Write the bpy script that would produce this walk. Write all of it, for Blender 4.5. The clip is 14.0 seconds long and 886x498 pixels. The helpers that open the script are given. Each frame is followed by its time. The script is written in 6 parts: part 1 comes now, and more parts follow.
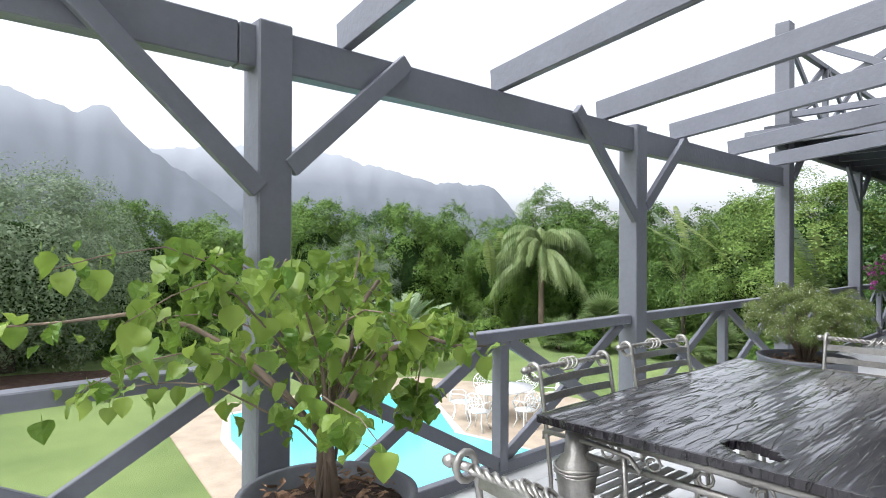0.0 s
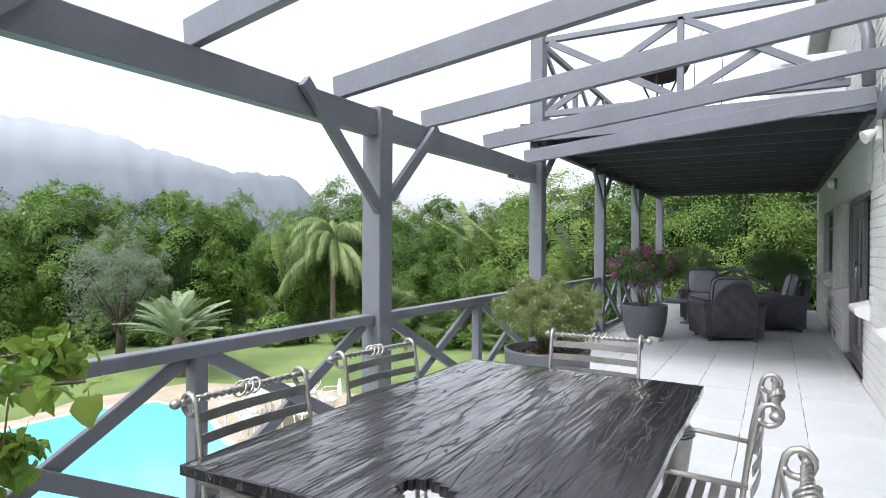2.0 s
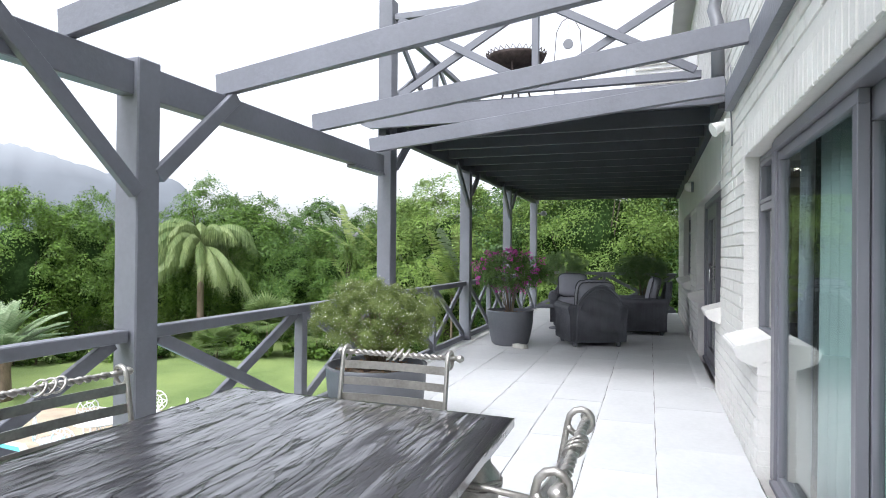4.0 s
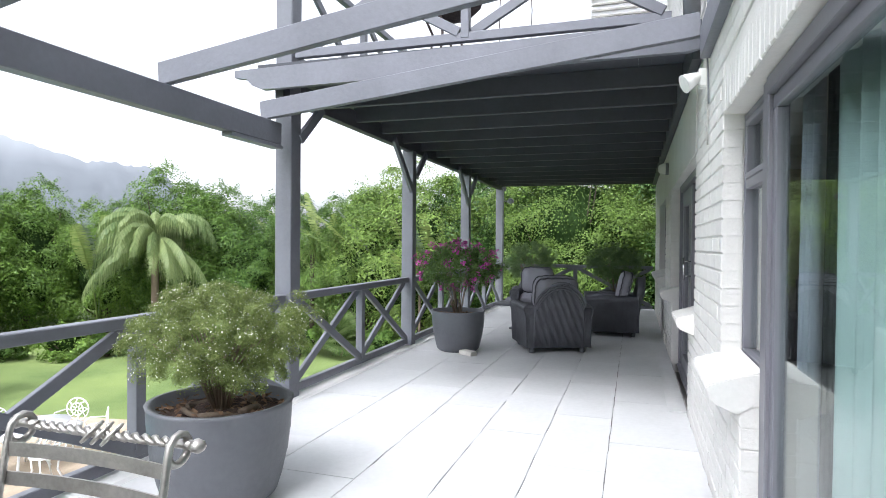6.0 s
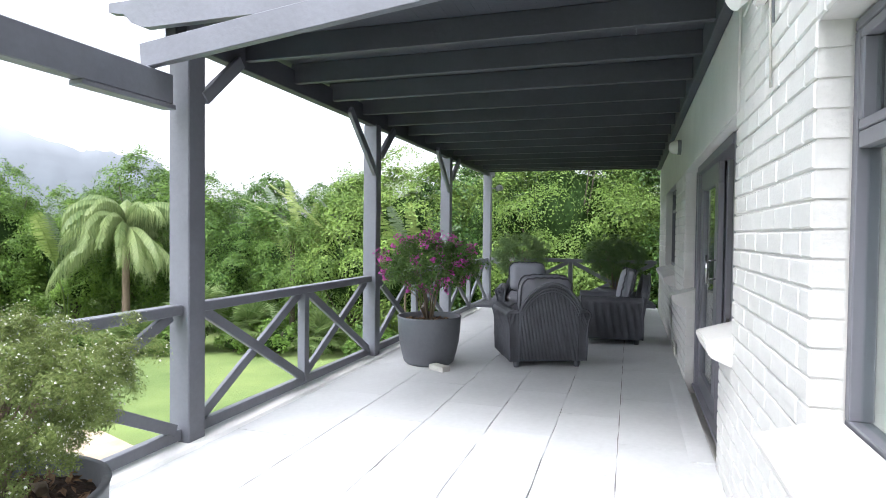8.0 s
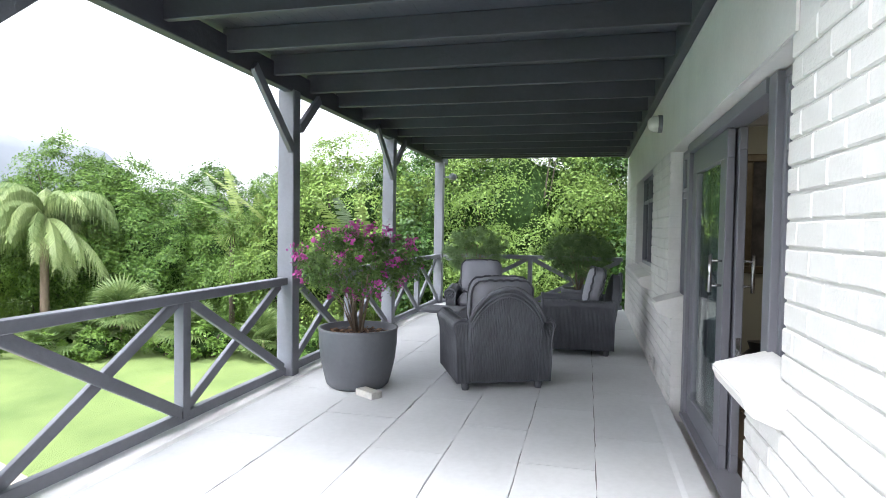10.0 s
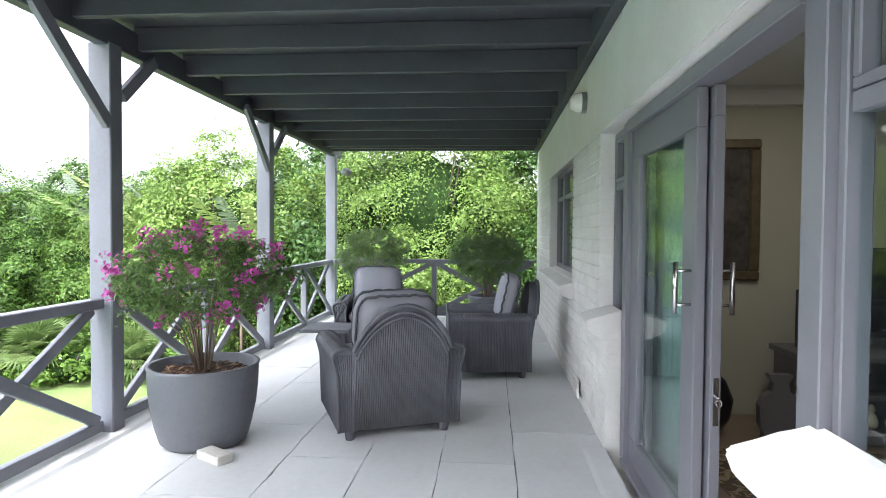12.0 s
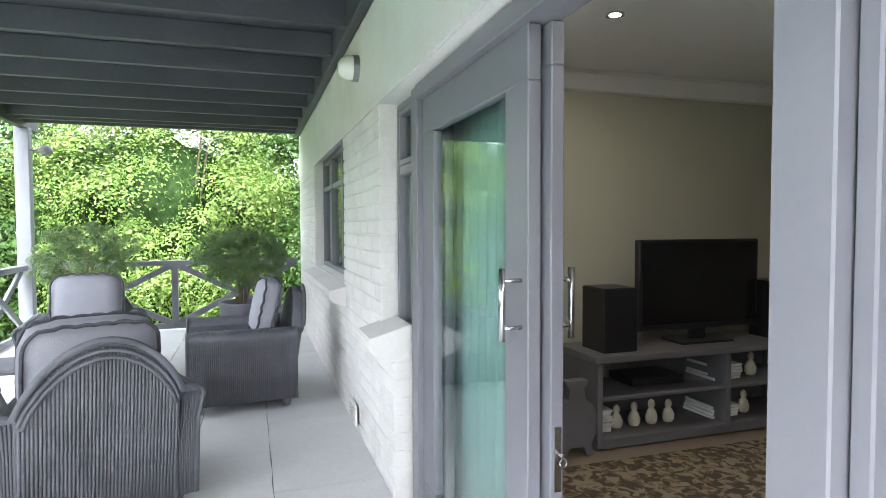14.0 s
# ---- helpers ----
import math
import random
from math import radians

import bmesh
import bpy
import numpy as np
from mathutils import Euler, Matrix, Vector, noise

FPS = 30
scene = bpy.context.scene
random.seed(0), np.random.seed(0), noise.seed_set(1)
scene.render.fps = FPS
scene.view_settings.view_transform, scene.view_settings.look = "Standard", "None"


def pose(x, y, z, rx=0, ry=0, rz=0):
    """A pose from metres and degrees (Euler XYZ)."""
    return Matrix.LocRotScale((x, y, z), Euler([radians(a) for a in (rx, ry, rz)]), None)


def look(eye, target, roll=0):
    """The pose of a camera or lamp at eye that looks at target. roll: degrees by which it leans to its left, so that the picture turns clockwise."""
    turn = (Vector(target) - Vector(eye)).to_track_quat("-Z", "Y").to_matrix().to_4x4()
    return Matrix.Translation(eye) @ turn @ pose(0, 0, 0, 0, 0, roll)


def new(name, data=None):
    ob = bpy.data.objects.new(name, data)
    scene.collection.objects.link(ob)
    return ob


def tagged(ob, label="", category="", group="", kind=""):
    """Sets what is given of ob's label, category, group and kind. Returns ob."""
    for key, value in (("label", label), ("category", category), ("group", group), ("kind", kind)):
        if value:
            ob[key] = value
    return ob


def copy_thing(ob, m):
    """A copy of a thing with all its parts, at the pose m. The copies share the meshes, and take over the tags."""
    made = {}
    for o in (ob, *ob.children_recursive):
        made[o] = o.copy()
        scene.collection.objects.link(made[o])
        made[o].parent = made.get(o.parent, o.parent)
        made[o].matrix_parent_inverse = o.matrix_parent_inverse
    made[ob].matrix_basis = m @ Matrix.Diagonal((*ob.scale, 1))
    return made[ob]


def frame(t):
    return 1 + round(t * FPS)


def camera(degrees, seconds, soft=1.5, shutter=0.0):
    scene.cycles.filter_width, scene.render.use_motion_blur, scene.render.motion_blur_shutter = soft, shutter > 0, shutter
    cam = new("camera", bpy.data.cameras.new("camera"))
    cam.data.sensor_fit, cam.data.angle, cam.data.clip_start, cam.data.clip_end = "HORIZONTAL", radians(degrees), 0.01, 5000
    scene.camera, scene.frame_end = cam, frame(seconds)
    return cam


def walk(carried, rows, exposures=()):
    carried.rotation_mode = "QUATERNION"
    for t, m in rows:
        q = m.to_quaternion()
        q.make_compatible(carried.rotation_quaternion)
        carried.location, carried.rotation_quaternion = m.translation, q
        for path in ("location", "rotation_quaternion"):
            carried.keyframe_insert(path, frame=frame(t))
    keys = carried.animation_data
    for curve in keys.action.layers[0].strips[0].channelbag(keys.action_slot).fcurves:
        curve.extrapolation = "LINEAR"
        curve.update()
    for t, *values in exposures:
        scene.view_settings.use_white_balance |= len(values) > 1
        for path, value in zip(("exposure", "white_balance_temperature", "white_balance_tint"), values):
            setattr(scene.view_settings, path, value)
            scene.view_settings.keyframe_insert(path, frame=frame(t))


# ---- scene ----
cam = camera(73.4, 14.0, soft=0.9)
PATH = [
    (0, (0.632, 0.858, 1.451), (1.968, 2.346, 1.459), 0.3),
    (0.5, (0.806, 0.873, 1.463), (2.262, 2.244, 1.462), 0.4),
    (1, (0.972, 0.873, 1.46), (2.571, 2.075, 1.456), 0.3),
    (1.5, (1.146, 0.867, 1.442), (2.839, 1.932, 1.438), 0.3),
    (2, (1.384, 0.827, 1.461), (3.129, 1.804, 1.45), 0.4),
    (2.5, (1.546, 0.79, 1.44), (3.342, 1.669, 1.435), 0.3),
    (3, (1.786, 0.768, 1.449), (3.627, 1.549, 1.442), 0.3),
    (3.5, (2.063, 0.723, 1.446), (3.938, 1.42, 1.441), 0.3),
    (3.7, (2.186, 0.697, 1.428), (4.07, 1.368, 1.428), 0.3),
    (5.8, (3.648, 0.405, 1.318), (5.543, 1.044, 1.361), 1.1),
    (6, (3.768, 0.443, 1.419), (5.672, 1.055, 1.401), 0.5),
    (6.5, (4.044, 0.441, 1.418), (5.952, 1.042, 1.393), 0.5),
    (7, (4.379, 0.459, 1.425), (6.285, 1.065, 1.39), 0.5),
    (7.2, (4.526, 0.467, 1.445), (6.43, 1.077, 1.403), 0.5),
    (9.3, (5.994, 0.673, 1.441), (7.915, 1.227, 1.373), 1.0),
    (9.5, (6.109, 0.679, 1.431), (8.035, 1.215, 1.365), 1.0),
    (10, (6.382, 0.68, 1.423), (8.325, 1.151, 1.357), 0.9),
    (10.5, (6.726, 0.708, 1.431), (8.679, 1.134, 1.366), 0.9),
    (11, (7.004, 0.732, 1.431), (8.963, 1.131, 1.364), 0.7),
    (11.5, (7.315, 0.752, 1.432), (9.291, 1.058, 1.372), 0.6),
    (12, (7.573, 0.757, 1.419), (9.565, 0.918, 1.363), 0.4),
    (12.5, (7.903, 0.743, 1.425), (9.901, 0.775, 1.368), 0.2),
    (13, (8.126, 0.736, 1.433), (10.12, 0.595, 1.368), -0.1),
    (13.5, (8.366, 0.741, 1.442), (10.327, 0.35, 1.372), -0.1),
    (14, (8.526, 0.696, 1.432), (10.428, 0.081, 1.354), -0.2),
]
EXPOSURES = [(t, e, 6050, 12) for t, e in ((0, 0.86), (1.5, 0.91), (3, 0.98), (6, 1.2), (7.2, 1.35), (9.3, 1.66), (11, 1.98), (12.5, 2.45), (14, 2.95))]
walk(cam, [(t, look(eye, target, roll)) for t, eye, target, roll in PATH], EXPOSURES)

# ---- world, sun, exposure ----
world = bpy.data.worlds.new("world")
scene.world = world
world.use_nodes = True
wn, wl = world.node_tree.nodes, world.node_tree.links
sky = wn.new("ShaderNodeTexSky")
sky.sky_type, sky.sun_disc = "NISHITA", False
sky.sun_elevation, sky.sun_rotation = radians(58), radians(284)
sky.air_density, sky.dust_density, sky.ozone_density = 1.0, 4.0, 1.0
soft_sky = wn.new("ShaderNodeHueSaturation")
soft_sky.inputs["Saturation"].default_value = 0.12
soft_sky.inputs["Value"].default_value = 1.35
wl.new(sky.outputs[0], soft_sky.inputs["Color"])
wl.new(soft_sky.outputs[0], wn["Background"].inputs[0])
wn["Background"].inputs[1].default_value = 0.15
sun = new("sun", bpy.data.lights.new("sun", "SUN"))
sun.data.energy, sun.data.angle, sun.data.color = 0.95, radians(24), (1.0, 0.97, 0.93)
sun.matrix_basis = look((-16, 8, 34), (4, 3, 0))

# ---- materials ----
MATS = {}


def material(name, colour, rough=0.6, metal=0.0, vary=0.15, scale=3.0, fine=40.0, bump=0.15, second=None, stretch=(1, 1, 1), island=0.0, spec=0.5, depth=0.01):
    """A surface with broad stains, fine grain and relief."""
    m = bpy.data.materials.new(name)
    m.use_nodes = True
    n, l = m.node_tree.nodes, m.node_tree.links
    b = n["Principled BSDF"]
    b.inputs["Roughness"].default_value, b.inputs["Metallic"].default_value = rough, metal
    b.inputs["Specular IOR Level"].default_value = spec
    co, mp = n.new("ShaderNodeTexCoord"), n.new("ShaderNodeMapping")
    mp.inputs["Scale"].default_value = stretch
    l.new(co.outputs["Object"], mp.inputs[0])
    big, small = n.new("ShaderNodeTexNoise"), n.new("ShaderNodeTexNoise")
    big.inputs["Scale"].default_value, small.inputs["Scale"].default_value = scale, fine
    big.inputs["Detail"].default_value = small.inputs["Detail"].default_value = 5
    l.new(mp.outputs[0], big.inputs["Vector"]), l.new(mp.outputs[0], small.inputs["Vector"])
    add = n.new("ShaderNodeMath")
    add.operation = "MULTIPLY_ADD"
    add.inputs[1].default_value = 0.4
    l.new(small.outputs[0], add.inputs[0]), l.new(big.outputs[0], add.inputs[2])
    ramp = n.new("ShaderNodeValToRGB")
    dark = second or tuple(c * (1 - vary) for c in colour)
    lite = tuple(min(1, c * (1 + vary * 0.6)) for c in colour)
    ramp.color_ramp.elements[0].position, ramp.color_ramp.elements[1].position = 0.45, 0.95
    ramp.color_ramp.elements[0].color, ramp.color_ramp.elements[1].color = (*dark, 1), (*lite, 1)
    l.new(add.outputs[0], ramp.inputs[0])
    out = ramp.outputs[0]
    if island:
        geo, obj, hsv, mr, mx = (n.new("ShaderNodeNewGeometry"), n.new("ShaderNodeObjectInfo"), n.new("ShaderNodeHueSaturation"), n.new("ShaderNodeMapRange"), n.new("ShaderNodeMath"))
        mx.operation = "MULTIPLY_ADD"
        mx.inputs[1].default_value = 0.6
        l.new(geo.outputs["Random Per Island"], mx.inputs[0]), l.new(obj.outputs["Random"], mx.inputs[2])
        mr.inputs["From Max"].default_value = 1.6
        mr.inputs["To Min"].default_value, mr.inputs["To Max"].default_value = 1 - island, 1 + island
        l.new(mx.outputs[0], mr.inputs[0]), l.new(mr.outputs[0], hsv.inputs["Value"]), l.new(out, hsv.inputs["Color"])
        out = hsv.outputs[0]
    l.new(out, b.inputs["Base Color"])
    if bump:
        bp = n.new("ShaderNodeBump")
        bp.inputs["Strength"].default_value, bp.inputs["Distance"].default_value = bump, depth
        l.new(small.outputs[0], bp.inputs["Height"]), l.new(bp.outputs[0], b.inputs["Normal"])
    MATS[name] = m
    return m


def leafy(name, a, c, gloss=0.45, shine=0.3, trans=0.35):
    """Leaves that vary from one to the next and let light through."""
    m = bpy.data.materials.new(name)
    m.use_nodes = True
    n, l = m.node_tree.nodes, m.node_tree.links
    b = n["Principled BSDF"]
    b.inputs["Roughness"].default_value, b.inputs["Specular IOR Level"].default_value = gloss, shine
    geo, obj, add, ramp = n.new("ShaderNodeNewGeometry"), n.new("ShaderNodeObjectInfo"), n.new("ShaderNodeMath"), n.new("ShaderNodeValToRGB")
    add.operation = "MULTIPLY_ADD"
    add.inputs[1].default_value = 0.5
    mix_in = n.new("ShaderNodeMath")
    mix_in.operation = "MULTIPLY"
    mix_in.inputs[1].default_value = 0.5
    l.new(obj.outputs["Random"], mix_in.inputs[0])
    l.new(geo.outputs["Random Per Island"], add.inputs[0]), l.new(mix_in.outputs[0], add.inputs[2])
    ramp.color_ramp.elements[0].color, ramp.color_ramp.elements[1].color = (*a, 1), (*c, 1)
    l.new(add.outputs[0], ramp.inputs[0]), l.new(ramp.outputs[0], b.inputs["Base Color"])
    tr, mix = n.new("ShaderNodeBsdfTranslucent"), n.new("ShaderNodeMixShader")
    mix.inputs[0].default_value = trans
    l.new(ramp.outputs[0], tr.inputs[0]), l.new(b.outputs[0], mix.inputs[1]), l.new(tr.outputs[0], mix.inputs[2])
    l.new(mix.outputs[0], n["Material Output"].inputs[0])
    MATS[name] = m
    return m


def glassy(name, tint=(0.9, 0.97, 0.95), see=0.75, rough=0.01):
    """A thin pane: part see-through, part mirror by the angle of view."""
    m = bpy.data.materials.new(name)
    m.use_nodes = True
    n, l = m.node_tree.nodes, m.node_tree.links
    n.remove(n["Principled BSDF"])
    tr, gl, mix, fr = n.new("ShaderNodeBsdfTransparent"), n.new("ShaderNodeBsdfGlossy"), n.new("ShaderNodeMixShader"), n.new("ShaderNodeMath")
    face, steep = n.new("ShaderNodeLayerWeight"), n.new("ShaderNodeMath")
    face.inputs["Blend"].default_value = 0.5
    steep.operation, fr.operation = "POWER", "MULTIPLY_ADD"
    steep.inputs[1].default_value = 5
    l.new(face.outputs["Facing"], steep.inputs[0]), l.new(steep.outputs[0], fr.inputs[0])
    fr.inputs[1].default_value, fr.inputs[2].default_value = 0.85, see
    tr.inputs[0].default_value, gl.inputs["Roughness"].default_value = (*tint, 1), rough
    l.new(fr.outputs[0], mix.inputs[0]), l.new(tr.outputs[0], mix.inputs[1]), l.new(gl.outputs[0], mix.inputs[2])
    l.new(mix.outputs[0], n["Material Output"].inputs[0])
    MATS[name] = m
    return m


def glow(name, colour, power):
    m = bpy.data.materials.new(name)
    m.use_nodes = True
    b = m.node_tree.nodes["Principled BSDF"]
    b.inputs["Base Color"].default_value = (*colour, 1)
    b.inputs["Emission Color"].default_value, b.inputs["Emission Strength"].default_value = (*colour, 1), power
    MATS[name] = m
    return m


GREY_WOOD = material("grey_painted_wood", (0.155, 0.16, 0.185), 0.45, vary=0.16, scale=2.5, fine=30, bump=0.25, stretch=(1, 1, 1), island=0.10)
# The same grey timber, with the dimness under the balcony put into its colour.
CEIL_WOOD = material("shaded_grey_wood", (0.052, 0.055, 0.066), 0.55, vary=0.2, scale=2, fine=25, bump=0.2, island=0.10)
FRAME = material("grey_window_paint", (0.165, 0.165, 0.185), 0.4, vary=0.06, scale=2, fine=60, bump=0.05)
WHITE_BRICK = material("white_painted_brick", (0.66, 0.65, 0.62), 0.7, vary=0.10, scale=4, fine=55, bump=0.5, island=0.04, depth=0.006)
WHITE_WALL = material("white_plaster", (0.64, 0.63, 0.60), 0.75, vary=0.10, scale=2, fine=45, bump=0.4, depth=0.006)
DECK = material("pale_deck_paint", (0.56, 0.565, 0.565), 0.55, vary=0.12, scale=1.2, fine=22, bump=0.12, island=0.03)
DECK_GAP = material("deck_joint", (0.21, 0.205, 0.195), 0.8, vary=0.5, scale=6, fine=40)
KERB = material("white_kerb", (0.78, 0.78, 0.76), 0.6, vary=0.08)
POT = material("grey_pot", (0.13, 0.135, 0.15), 0.55, vary=0.15, scale=3, fine=30, bump=0.25)
SOIL = material("soil", (0.07, 0.04, 0.028), 0.95, vary=0.6, scale=25, fine=90, bump=1.0, depth=0.02)
BARK = material("bark", (0.20, 0.15, 0.11), 0.9, vary=0.4, scale=8, fine=50, bump=0.8, stretch=(1, 1, 0.3))
DARK_BARK = material("dark_bark", (0.07, 0.055, 0.04), 0.9, vary=0.4, scale=6, fine=40, bump=0.8)
WICKER = material("grey_wicker", (0.125, 0.128, 0.145), 0.65, vary=0.25, scale=6, fine=120, bump=0.6, island=0.14)
CUSHION_EDGE = material("dark_cushion_piping", (0.09, 0.09, 0.105), 0.9, vary=0.3, scale=30, fine=200, bump=0.5)
CUSHION = material("grey_cushion", (0.31, 0.31, 0.345), 0.9, vary=0.12, scale=4, fine=200, bump=0.4)
METAL = material("pewter_metal", (0.42, 0.40, 0.37), 0.38, metal=0.85, vary=0.25, scale=10, fine=80, bump=0.2)
CHROME = material("brushed_steel", (0.6, 0.6, 0.6), 0.25, metal=1.0, vary=0.08, scale=20, fine=150, bump=0.05)
CAST = material("white_cast_metal", (0.82, 0.82, 0.82), 0.5, vary=0.08, scale=10, fine=60)
LAWN = material("lawn", (0.18, 0.235, 0.07), 0.9, vary=0.3, scale=0.5, fine=60, bump=0.8, second=(0.10, 0.155, 0.04), depth=0.03)
PAVING = material("sandstone_paving", (0.42, 0.34, 0.25), 0.8, vary=0.25, scale=2, fine=30, bump=0.4, island=0.2)
MULCH = material("mulch_bed", (0.10, 0.055, 0.035), 0.95, vary=0.5, scale=6, fine=60, bump=1.0, depth=0.03)
POOL = material("pool_lining", (0.12, 0.62, 0.72), 0.4, vary=0.08, scale=0.8, fine=6, bump=0.0)
ROCK = material("mountain_rock", (0.20, 0.21, 0.22), 1.0, vary=0.2, scale=0.01, fine=0.05, bump=0.0)
BLACK = material("black_plastic", (0.012, 0.012, 0.014), 0.35, vary=0.2, fine=100, bump=0.05)
SCREEN = material("screen_glass", (0.006, 0.006, 0.007), 0.12, vary=0.1, bump=0)
ROOM_WALL = material("beige_wall_paint", (0.43, 0.42, 0.33), 0.85, vary=0.04, scale=1, fine=60, bump=0.05)
ROOM_CEIL = material("white_ceiling_paint", (0.75, 0.74, 0.71), 0.85, vary=0.03, scale=1, fine=60, bump=0.03)
CABINET = material("grey_cabinet_paint", (0.13, 0.125, 0.13), 0.5, vary=0.08, fine=50)
PAPER = material("white_paper", (0.75, 0.74, 0.70), 0.8, vary=0.1, fine=80)
CERAMIC = material("cream_ceramic", (0.62, 0.57, 0.42), 0.35, vary=0.12, scale=12, fine=60)
GILT = material("dull_gold_frame", (0.135, 0.108, 0.063), 0.45, metal=0.4, vary=0.3, scale=12, fine=80)
ARTWORK = material("muted_canvas", (0.072, 0.063, 0.054), 0.7, vary=0.6, scale=5, fine=20)
CURTAIN = material("pale_teal_curtain", (0.50, 0.62, 0.60), 0.9, vary=0.08, scale=3, fine=120, bump=0.2)
SHEER = material("pale_lilac_curtain", (0.62, 0.64, 0.72), 0.9, vary=0.06, scale=3, fine=120, bump=0.2)
DARK_CURTAIN = material("dark_curtain", (0.06, 0.065, 0.06), 0.9, vary=0.2, scale=3, fine=120, bump=0.2)
GREY_METAL = material("grey_pipe_paint", (0.16, 0.165, 0.18), 0.4, vary=0.1)
RUSTY = material("rusty_iron", (0.07, 0.05, 0.045), 0.8, vary=0.5, scale=20, fine=90, bump=0.5)
LAMP_GLASS = material("white_lamp_glass", (0.75, 0.75, 0.72), 0.15, vary=0.05)
STEPPING = material("pale_concrete_block", (0.52, 0.50, 0.46), 0.85, vary=0.2, scale=12, fine=60, bump=0.4)
PANE = glassy("window_pane", (0.93, 0.975, 0.965), 0.04)
GLOW = glow("warm_bulb", (1.0, 0.85, 0.6), 18)
LEAF_HEDGE = leafy("hedge_leaves", (0.045, 0.105, 0.018), (0.20, 0.32, 0.055), 0.45, 0.3, 0.28)
LEAF_DARK = leafy("dark_tree_leaves", (0.02, 0.06, 0.012), (0.13, 0.23, 0.045), 0.45, 0.3, 0.3)
LEAF_OLIVE = leafy("olive_leaves", (0.11, 0.16, 0.09), (0.30, 0.37, 0.22))
LEAF_SILVER = leafy("silver_leaves", (0.10, 0.14, 0.09), (0.25, 0.30, 0.21))
LEAF_LIGHT = leafy("bright_tree_leaves", (0.07, 0.14, 0.025), (0.22, 0.32, 0.07), 0.45, 0.3, 0.25)
LEAF_VINE = leafy("vine_leaves", (0.09, 0.19, 0.02), (0.36, 0.46, 0.09), 0.4, 0.4, 0.4)
LEAF_BUSH = leafy("fine_bush_leaves", (0.13, 0.18, 0.045), (0.34, 0.40, 0.14))
LEAF_CYCAD = leafy("cycad_leaves", (0.15, 0.24, 0.11), (0.42, 0.50, 0.32))
LEAF_PALM = leafy("palm_leaves", (0.10, 0.17, 0.04), (0.34, 0.40, 0.14))
LEAF_FAN = leafy("fan_palm_leaves", (0.07, 0.13, 0.035), (0.24, 0.31, 0.12))
LEAF_QUEEN = leafy("queen_palm_leaves", (0.09, 0.15, 0.045), (0.34, 0.41, 0.17))
LEAF_BOUG = leafy("bougainvillea_leaves", (0.035, 0.085, 0.02), (0.17, 0.27, 0.07))
LEAF_DULL = leafy("dull_shrub_leaves", (0.08, 0.17, 0.035), (0.30, 0.44, 0.12))
# Near-black green: the shade deep in a crown, put into a colour.
CROWN_SHADE = material("crown_shade_filler", (0.03, 0.055, 0.018), 1.0, vary=0.5, scale=8, fine=40, bump=0.5, spec=0.0)
PETAL = leafy("magenta_petals", (0.26, 0.03, 0.17), (0.55, 0.11, 0.40))
LEAF_FEATHER = leafy("feathery_leaves", (0.07, 0.13, 0.045), (0.24, 0.34, 0.14))
WHITE_PETAL = leafy("white_petals", (0.6, 0.58, 0.5), (0.8, 0.8, 0.75))


